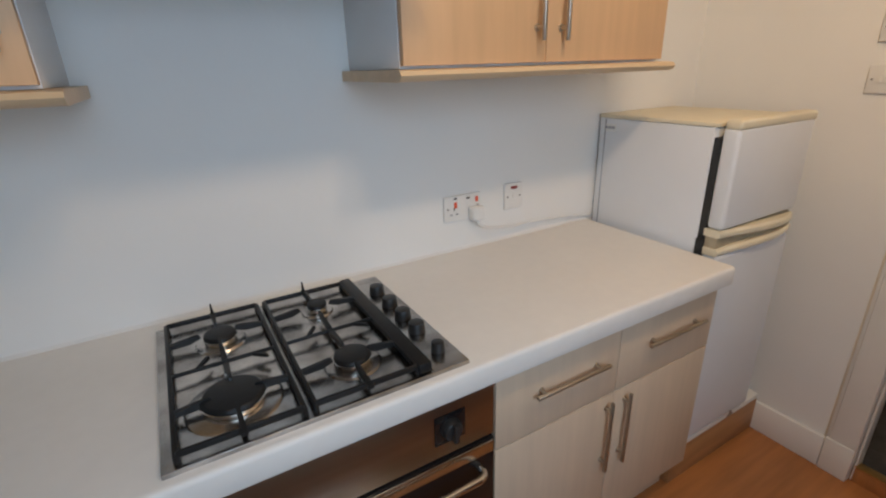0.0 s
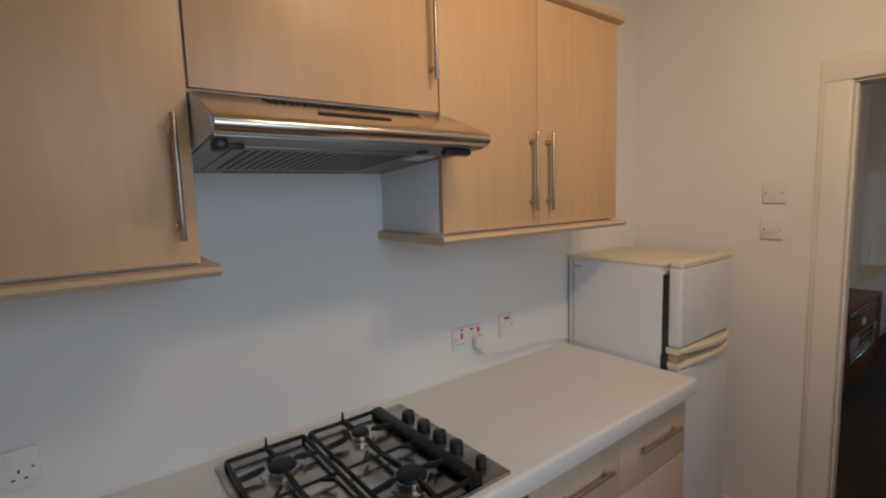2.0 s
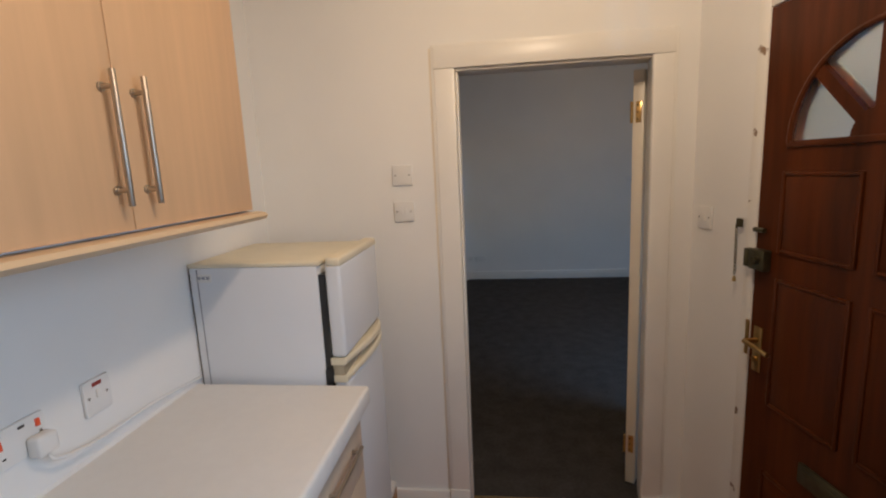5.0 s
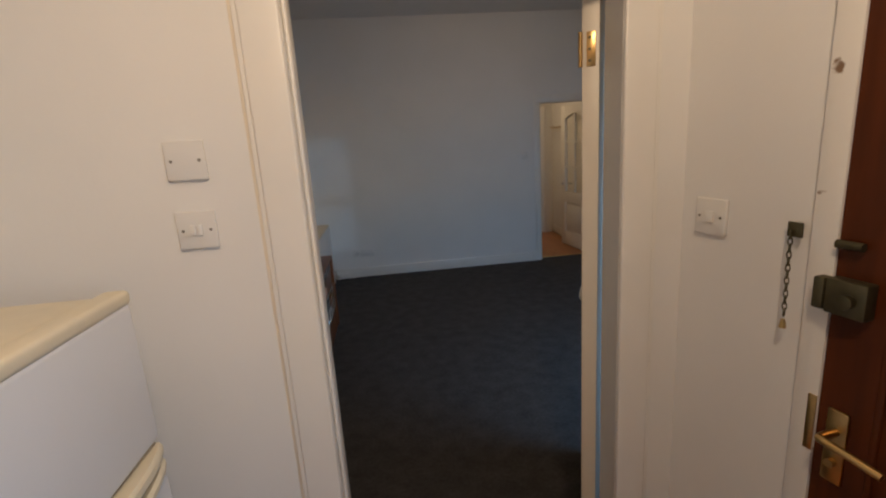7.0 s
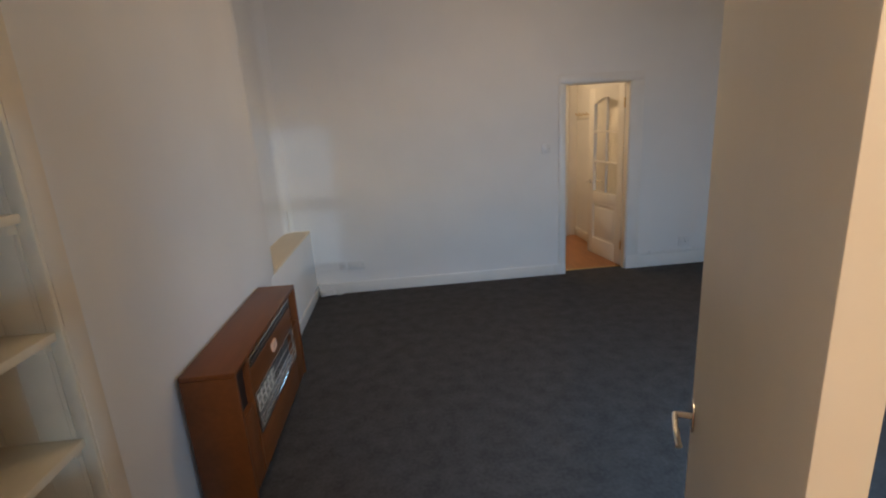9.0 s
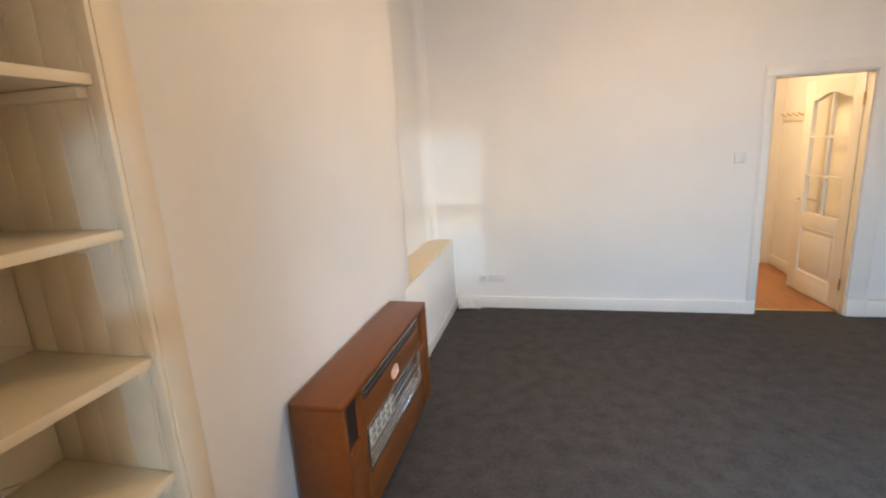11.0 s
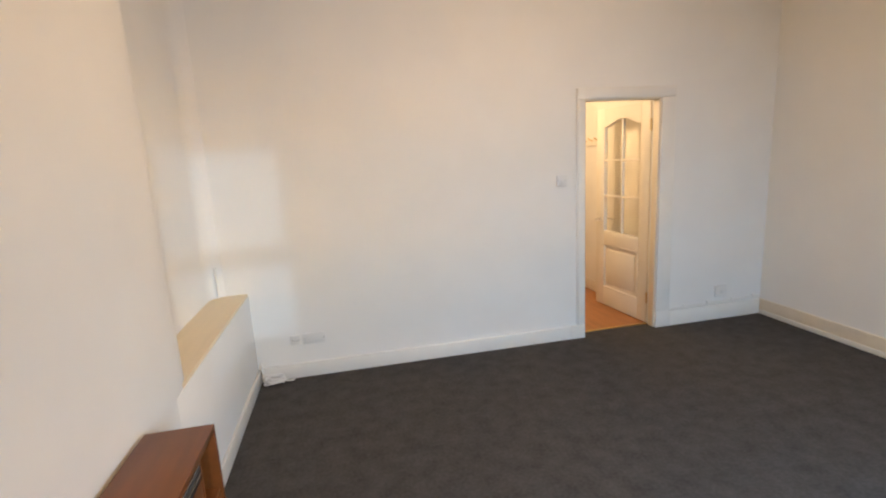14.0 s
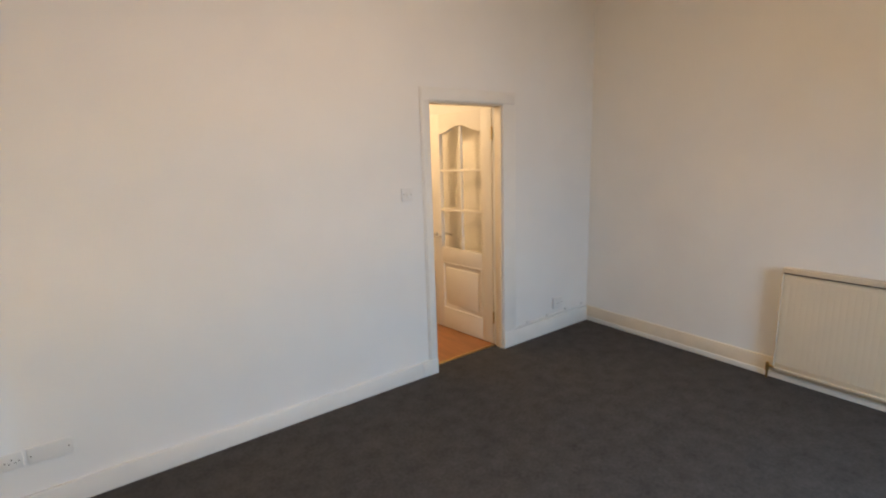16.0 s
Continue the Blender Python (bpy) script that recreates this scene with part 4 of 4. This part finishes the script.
def press():
    """The shelved cupboard recess: boards on its side and back, four shelves on battens."""
    e = thing("press_trim", (LX0, 1.2, 0), label="yellowed gloss facing round the shelved press", category="door frame")
    e["kind"] = S
    part("facing", box(LX0 + 0.001, LX0 + 0.008, PY1 + 0.0032, 1.224, 0, 2.40, 0.004), CREAMGLOSS, e)
    part("facing", box(LX0 + 0.001, LX0 + 0.016, 0.215, 0.296, 0, 2.40, 0.004), CREAMGLOSS, e)
    part("facing_head", box(LX0 + 0.001, LX0 + 0.016, 0.296, PY1 + 0.004, 2.325, 2.40, 0.004), CREAMGLOSS, e)
    part("edge_strip", box(LX0 - 0.0325, LX0 + 0.006, PY1 - 0.0115, PY1 + 0.003, 0, 2.32, 0.003), SHELFPAINT, e)
    ln = thing("press_lining", (0.14, 0.7, 0), label="cream painted board lining of the press", category="boarding")
    ln["kind"] = S
    x = -0.058
    while x < LX0 - 0.04:
        w = min(0.088, LX0 - 0.033 - x)
        part("board", box(x + 0.0004, x + w - 0.0004, PY1 - 0.012, PY1 - 0.001, 0, 2.318, 0.0014), SHELFPAINT, ln)
        part("board", box(x + 0.0004, x + w - 0.0004, 0.301, 0.312, 0, 2.318, 0.0014), SHELFPAINT, ln)
        x += 0.088
    # back boards, laid aslant
    for k in range(-3, 14):
        z = 0.02 + k * 0.19
        a, b = 0.314, PY1 - 0.014
        d = 0.30
        q = [(a, max(0, min(2.318, z + d))), (b, max(0, min(2.318, z))), (b, max(0, min(2.318, z + 0.187))), (a, max(0, min(2.318, z + d + 0.187)))]
        if abs(q[0][1] - q[3][1]) > 0.02 and abs(q[1][1] - q[2][1]) > 0.02:
            part("board", prism(q, "x", -0.058, -0.050), SHELFPAINT, ln)
    for k, z in enumerate((0.48, 0.814, 1.144, 1.469, 1.813)):
        s = thing("shelf", (0.14, 0.73, z - 0.025), label="cream painted wooden shelf in the press", category="shelf", group="press shelves")
        part("shelf_board", box(-0.048, LX0 - 0.008 - 0.004 * (k % 2), 0.314, PY1 - 0.014, z - 0.025, z, 0.003), SHELFPAINT, s)
        part("batten", box(-0.046, LX0 - 0.03, PY1 - 0.040, PY1 - 0.0125, z - 0.052, z - 0.026, 0.002), SHELFPAINT, s)
        part("batten", box(-0.046, LX0 - 0.03, 0.3125, 0.340, z - 0.052, z - 0.026, 0.002), SHELFPAINT, s)


press()


def boxed_ledge():
    e = thing("boxed_ledge", (0.22, 4.0, 0), label="low white boxed-in ledge with a bare top", category="ledge")
    e["kind"] = S
    prof = [(0.302, 3.30), (0.324, 3.235), (0.3345, 3.18), (LX0 - 0.004, 3.17), (LX0 - 0.004, YF - 0.002), (0.192, YF - 0.002), (0.147, 4.604), (0.118, 4.576), (0.102, 4.533), (0.097, 4.478), (0.097, 3.95), (0.100, 3.86), (0.114, 3.77), (0.153, 3.66)]
    part("ledge_top", prism(prof, "z", 0.672, 0.690), LEDGETOP, e, "yellowed bare board top")
    part("front_panel", box(LX0 - 0.02, LX0, 3.08, YF - 0.002, 0.0, 0.671, 0.001), PLASTER, e, "white painted front panel")
    part("corner_pipe", cyl((0.150, YF - 0.03, 0.69), (0.150, YF - 0.03, 0.91), 0.008, seg=10), GLOSS, e)


boxed_ledge()


def gas_fire():
    x0, x1, y0, y1, z0, z1 = LX0 + 0.022, 0.580, 1.655, 2.770, 0.115, 0.715
    e = thing("gas_fire", (0.46, 2.22, z0), label="wall-mounted teak-cased gas fire with a chrome grille", category="gas fire")
    part("case_top", box(x0, x1, y0, y1, z1 - 0.022, z1, 0.003), TEAK, e)
    part("case_side", box(x0, x1, y0, y0 + 0.020, z0, z1 - 0.0225, 0.003), TEAK, e)
    part("case_side", box(x0, x1, y1 - 0.020, y1, z0, z1 - 0.0225, 0.003), TEAK, e)
    part("case_bottom", box(x0, x1 - 0.01, y0 + 0.0205, y1 - 0.0205, z0, z0 + 0.02, 0.002), TEAK, e)
    part("case_back", box(x0, x0 + 0.012, y0 + 0.0205, y1 - 0.0205, z0 + 0.0205, z1 - 0.0225), BLACK, e)
    ym, yn = 1.812, 2.582
    for ya, yb in ((y0 + 0.0205, ym), (yn, y1 - 0.0205)):
        part("niche_floor", box(x0 + 0.013, x1 - 0.008, ya, yb, 0.470, 0.486, 0.002), TEAK, e)
        part("lower_panel", box(x1 - 0.03, x1 - 0.006, ya + 0.0005, yb - 0.0005, z0 + 0.021, 0.469, 0.002), TEAK, e)
    for y in (ym, yn):
        part("niche_wall", box(x0 + 0.013, x1 - 0.002, y - 0.001, y + 0.016, z0 + 0.021, z1 - 0.023, 0.002), TEAK, e)
    a, b = ym + 0.017, yn - 0.002
    part("upper_fascia", box(x1 - 0.03, x1 - 0.002, a, b, 0.515, 0.638, 0.002), TEAK, e)
    part("lower_fascia", box(x1 - 0.03, x1 - 0.002, a, b, z0 + 0.021, 0.315, 0.002), TEAK, e)
    v = part("vent_frame", box(x1 - 0.02, x1 + 0.001, a, b, 0.640, 0.690, 0.003), CHROME, e, "chrome-edged vent")
    part("vent_gap", box(x1 - 0.006, x1 + 0.0022, a + 0.012, b - 0.010, 0.648, 0.680, 0.001), BLACK, v)
    part("vent_bar", box(x1 + 0.0022, x1 + 0.005, a + 0.012, b - 0.010, 0.661, 0.667, 0.001), CHROME, v)
    bm = box(x1 - 0.004, x1 + 0.005, 2.150, 2.222, 0.556, 0.604, 0.012, seg=3)
    bm.transform(pose(0, 2.186, 0.58, 8, 0, 0) @ pose(0, -2.186, -0.58))
    part("badge", bm, PINKISH, e, "small pale rounded badge")
    part("fire_recess", box(x0 + 0.03, x0 + 0.05, a, b, 0.315, 0.515), BLACK, e)
    g = part("grille_frame", box(x1 - 0.012, x1 + 0.004, a, b, 0.502, 0.514, 0.003), CHROME, e, "chrome grille surround")
    for args in ((a, b, 0.316, 0.327), (a, a + 0.010, 0.327, 0.502), (b - 0.010, b, 0.327, 0.502)):
        part("grille_edge", box(x1 - 0.012, x1 + 0.004, *args, 0.002), CHROME, g)
    for k in range(6):
        y = a + 0.024 + k * 0.060
        bm = box(x1 - 0.05, x1 - 0.020, y, y + 0.052, 0.372, 0.492, 0.006)
        r = part("radiant", bm, RADIANT, e, "cream fire clay radiant")
        for j in range(2):
            for i in range(3):
                part("slot", box(x1 - 0.0202, x1 - 0.0190, y + 0.010 + 0.020 * j, y + 0.019 + 0.020 * j, 0.386 + 0.034 * i, 0.408 + 0.034 * i), BLACK, r)
    m = part("mesh_panel", box(x1 - 0.040, x1 - 0.034, a + 0.39, b - 0.012, 0.345, 0.500, 0.001), MESHGREY, e, "blue grey wire mesh panel")
    for k in range(20):
        y = a + 0.395 + k * 0.0175
        part("wire", cyl((x1 - 0.032, y, 0.348), (x1 - 0.032, y, 0.498), 0.0018, seg=6), CHROME, m)
    for k, (dx, z) in enumerate(((-0.004, 0.446), (0.004, 0.412), (0.008, 0.388), (0.009, 0.366), (0.006, 0.345))):
        bar = [(x1 - 0.010, a + 0.006, z), (x1 + dx - 0.002, a + 0.022, z), (x1 + dx, a + 0.05, z), (x1 + dx, (a + b) / 2, z), (x1 + dx, b - 0.05, z), (x1 + dx - 0.002, b - 0.022, z), (x1 - 0.010, b - 0.006, z)]
        part("guard_bar", tube(bezier(bar, 4), 0.0021, 8), CHROME, g)
    # solid black blocks added for the dark depth of the niches
    part("niche_dark", box(x0 + 0.013, x1 - 0.03, y0 + 0.021, ym - 0.0015, 0.4865, z1 - 0.023), BLACK, e)
    part("niche_dark", box(x0 + 0.013, x1 - 0.10, yn + 0.0165, y1 - 0.021, 0.4865, z1 - 0.023), BLACK, e)
    part("hearth_tray", prism([(x1 - 0.09, 0.35), (x1 - 0.015, 0.328), (x1 - 0.015, 0.334), (x1 - 0.09, 0.357)], "y", a + 0.012, b - 0.012), MESHGREY, e)


BLOCK[0] = Vector((-0.003, -0.047, 0.013))
gas_fire()
BLOCK[0] = Vector((0, 0, 0))


def radiator():
    x0, x1, y0, y1, z0, z1 = LX1 - 0.080, LX1 - 0.028, 1.30, 3.018, 0.085, 0.790
    e = thing("radiator", (LX1 - 0.05, (y0 + y1) / 2, z0), label="cream enamelled panel radiator with a ribbed front", category="radiator")
    bm = box(x0 + 0.012, x1 - 0.006, y0, y1, z0, z1 - 0.008, 0.005)
    part("panel", bm, RADPAINT, e)
    k = 0
    y = y0 + 0.035
    while y < y1 - 0.04:
        bm = prism([(x0 + 0.012, y), (x0 + 0.0111, y + 0.008), (x0 + 0.0111, y + 0.021), (x0 + 0.012, y + 0.029)], "z", z0 + 0.045, z1 - 0.06)
        part("rib", bm, RADPAINT, e)
        y += 0.0335
    part("side_cover", box(x0, x1, y1, y1 + 0.008, z0 + 0.02, z1, 0.002), RADPAINT, e)
    part("top_grille", box(x0, x1, y0, y1 + 0.008, z1 - 0.004, z1 + 0.012, 0.003), RADPAINT, e)
    part("shadow_gap", box(x0 - 0.0004, x0 + 0.002, y0 + 0.005, y1 - 0.002, z1 - 0.026, z1 - 0.021), BLACK, e)
    part("top_fold", box(x0 + 0.0005, x0 + 0.012, y0, y1, z1 - 0.0205, z1 - 0.0045, 0.002), RADPAINT, e)
    part("foot_fold", box(x0 + 0.003, x0 + 0.012, y0, y1, z0 - 0.002, z0 + 0.016, 0.003), RADPAINT, e)
    bm = cyl((x0 + 0.03, y1 + 0.045, 0.0), (x0 + 0.03, y1 + 0.045, 0.085), 0.0075, seg=12)
    part("feed_pipe", bm, BRASS, e)
    bm = cyl((x0 + 0.03, y1 + 0.045, 0.055), (x0 + 0.03, y1 + 0.045, 0.115), 0.013, 0.011, 14, bevel=0.002)
    cyl((x0 + 0.03, y1 + 0.045, 0.090), (x0 + 0.03, y1 - 0.002, 0.090), 0.009, seg=12, bm=bm)
    part("valve", bm, BRASS, e, "brass radiator valve")


radiator()

# surface trunking and loose cable
e = thing("cable_run", (4.28, YF - 0.015, 0.142), label="thin white cable clipped above the skirting board", category="cable")
part("cable", tube(bezier([(3.83, YF - 0.012, 0.151), (4.05, YF - 0.011, 0.158), (4.28, YF - 0.012, 0.160), (4.55, YF - 0.011, 0.168), (LX1 - 0.03, YF - 0.012, 0.174)], 6), 0.0075, 8), GLOSS, e)
for x in (3.95, 4.20, 4.45, 4.68):
    part("clip", box(x - 0.005, x + 0.005, YF - 0.022, YF - 0.001, 0.146 + 0.022 * (x - 3.83), 0.172 + 0.022 * (x - 3.83), 0.002), PLASTIC, e)
rnd = random.Random(7)
loop = []
for k in range(26):
    a = 0.9 * k
    loop.append((0.455 + (0.055 + 0.035 * rnd.random()) * math.cos(a), YF - 0.095 + (0.030 + 0.022 * rnd.random()) * math.sin(a), 0.012 + 0.0022 * k + 0.012 * rnd.random()))
loop = [(0.372, YF - 0.030, 0.150), (0.376, YF - 0.034, 0.09), (0.395, YF - 0.05, 0.05)] + loop + [(0.56, YF - 0.07, 0.014), (0.60, YF - 0.05, 0.012)]
solid("coiled_cable", tube(bezier(loop, 4), 0.0055, 7), PLASTIC, "loose coil of white cable on the carpet", "cable")

e = thing("living_ceiling_lamp", (2.35, 2.55, HL), label="plain ceiling lamp holder with a bulb", category="ceiling light")
part("ceiling_rose", cyl((2.35, 2.55, HL - 0.001), (2.35, 2.55, HL - 0.03), 0.05, 0.04, 24, bevel=0.004), PLASTIC, e)
part("flex", cyl((2.35, 2.55, HL - 0.03), (2.35, 2.55, HL - 0.14), 0.004, seg=8), PLASTIC, e)
part("bulb_holder", cyl((2.35, 2.55, HL - 0.14), (2.35, 2.55, HL - 0.20), 0.016, 0.02, 16), PLASTIC, e)


# ---- hall ----
def hall_door():
    """The six-pane hall door, standing open; x runs along the leaf from its hinges."""
    e = thing("hall_door", (3.706, YF + 0.118, 0), 96.0, "cream six-pane glazed panel door standing open", "door", local=True)
    W, H, T = 0.735, 1.952, 0.040
    st = 0.118
    gx = (st, W / 2 - 0.011, W / 2 + 0.011, W - st)
    gz0, gz1 = 0.775, 1.782
    bm = box(0, st, 0, T, 0.006, H, 0.002)
    box(W - st, W, 0, T, 0.006, H, 0.002, bm)
    box(st, W - st, 0, T, 0.006, 0.19, 0.001, bm)
    box(st, W - st, 0, T, 0.64, gz0, 0.001, bm)
    part("door_leaf", bm, DOORPAINT, e)
    n = 16
    top = [(st + (W - 2 * st) * k / n, gz1 + 0.062 * math.sin(math.pi * k / n) ** 1.6) for k in range(n + 1)]
    bm = bmesh.new()
    for a, b in zip(top, top[1:]):
        prism([a, b, (b[0], H), (a[0], H)], "y", 0, T, bm)
    part("arched_head", bm, DOORPAINT, e)
    part("arch_bead", tube([(p[0], -0.001, p[1]) for p in top], 0.007, 8), DOORPAINT, e)
    part("glazing_bar", box(gx[1], gx[2], 0.006, T - 0.006, gz0, gz1 + 0.058, 0.003), DOORPAINT, e)
    for z in (1.122, 1.468):
        part("glazing_bar", box(st, gx[1], 0.006, T - 0.006, z - 0.011, z + 0.011, 0.003), DOORPAINT, e)
        part("glazing_bar", box(gx[2], W - st, 0.006, T - 0.006, z - 0.011, z + 0.011, 0.003), DOORPAINT, e)
    for c in ((st, gx[1]), (gx[2], W - st)):
        for za, zb in ((gz0, 1.111), (1.133, 1.457), (1.479, gz1 + 0.058)):
            g = part("pane", box(c[0] - 0.003, c[1] + 0.003, T / 2 - 0.002, T / 2 + 0.002, za - 0.003, zb + 0.003), CLEAR, e, "obscured glass pane")
            g.visible_shadow = False
    p = part("panel", box(st, W - st, 0.010, T - 0.010, 0.19, 0.64), DOORPAINT, e)
    d = 0.05
    part("raised_field", box(st + d, W - st - d, 0.003, T - 0.003, 0.19 + d, 0.64 - d, 0.008), DOORPAINT, p)
    bm = bmesh.new()
    for q in ((st, W - st, 0.190, 0.204), (st, W - st, 0.626, 0.640), (st, st + 0.014, 0.204, 0.626), (W - st - 0.014, W - st, 0.204, 0.626)):
        box(q[0], q[1], -0.004, T + 0.004, q[2], q[3], 0.004, bm)
    part("panel_bead", bm, DOORPAINT, p)
    for z in (1.76, 0.24):
        h = part("hinge", box(-0.004, 0.0, 0.002, T - 0.004, z - 0.05, z + 0.05, 0.001), BRASS, e, "brass butt hinge")
        part("hinge_knuckle", cyl((-0.006, T + 0.002, z - 0.05), (-0.006, T + 0.002, z + 0.05), 0.007, seg=10), BRASS, h)
        part("hinge_knuckle", cyl((-0.008, 0.002, z - 0.05), (-0.008, 0.002, z + 0.05), 0.007, seg=10), BRASS, h)
    for sy, y in ((-1, 0.0), (1, T)):
        ro = part("handle_rose", cyl((W - 0.055, y, 0.885), (W - 0.055, y + sy * 0.008, 0.885), 0.024, seg=20, bevel=0.002), CHROME, e)
        part("lever", tube(bezier([(W - 0.055, y, 0.885), (W - 0.055, y + sy * 0.045, 0.885), (W - 0.068, y + sy * 0.052, 0.885), (W - 0.16, y + sy * 0.05, 0.880)], 5), 0.008, 10), CHROME, ro, "chrome lever handle")


hall_door()
e = thing("coat_rail", (HX1, 5.98, 1.65), label="cream painted rail of coat hooks on the hall wall", category="coat hooks")
part("rail", box(HX1 - 0.022, HX1 - 0.001, 5.66, 6.31, 1.62, 1.69, 0.004), DOORPAINT, e)
for k in range(5):
    y = 5.72 + k * 0.125
    part("hook", tube(bezier([(HX1 - 0.022, y, 1.67), (HX1 - 0.05, y, 1.68), (HX1 - 0.075, y, 1.70)], 4) , 0.006, 8), BRASS, e)
e = thing("door_frame_hall_end", (3.45, HY, 0), label="cream painted door and frame at the hall end", category="door frame")
e["kind"] = S
part("jamb_trim", box(3.58, 3.655, HY - 0.022, HY - 0.001, 0, 2.02, 0.004), DOORPAINT, e)
part("jamb_trim", box(2.90, 2.98, HY - 0.022, HY - 0.001, 0, 2.02, 0.004), DOORPAINT, e)
part("head_trim", box(2.90, 3.655, HY - 0.022, HY - 0.001, 2.0205, 2.10, 0.004), DOORPAINT, e)
part("door_leaf", box(2.98, 3.58, HY - 0.012, HY - 0.002, 0.005, 2.02, 0.002), DOORPAINT, e)
e = thing("hall_ceiling_lamp", (2.8, 5.55, HH), label="plain hall ceiling lamp holder", category="ceiling light")
part("ceiling_rose", cyl((2.8, 5.55, HH - 0.001), (2.8, 5.55, HH - 0.03), 0.05, 0.04, 24), PLASTIC, e)
part("flex", cyl((2.8, 5.55, HH - 0.03), (2.8, 5.55, HH - 0.14), 0.004, seg=8), PLASTIC, e)
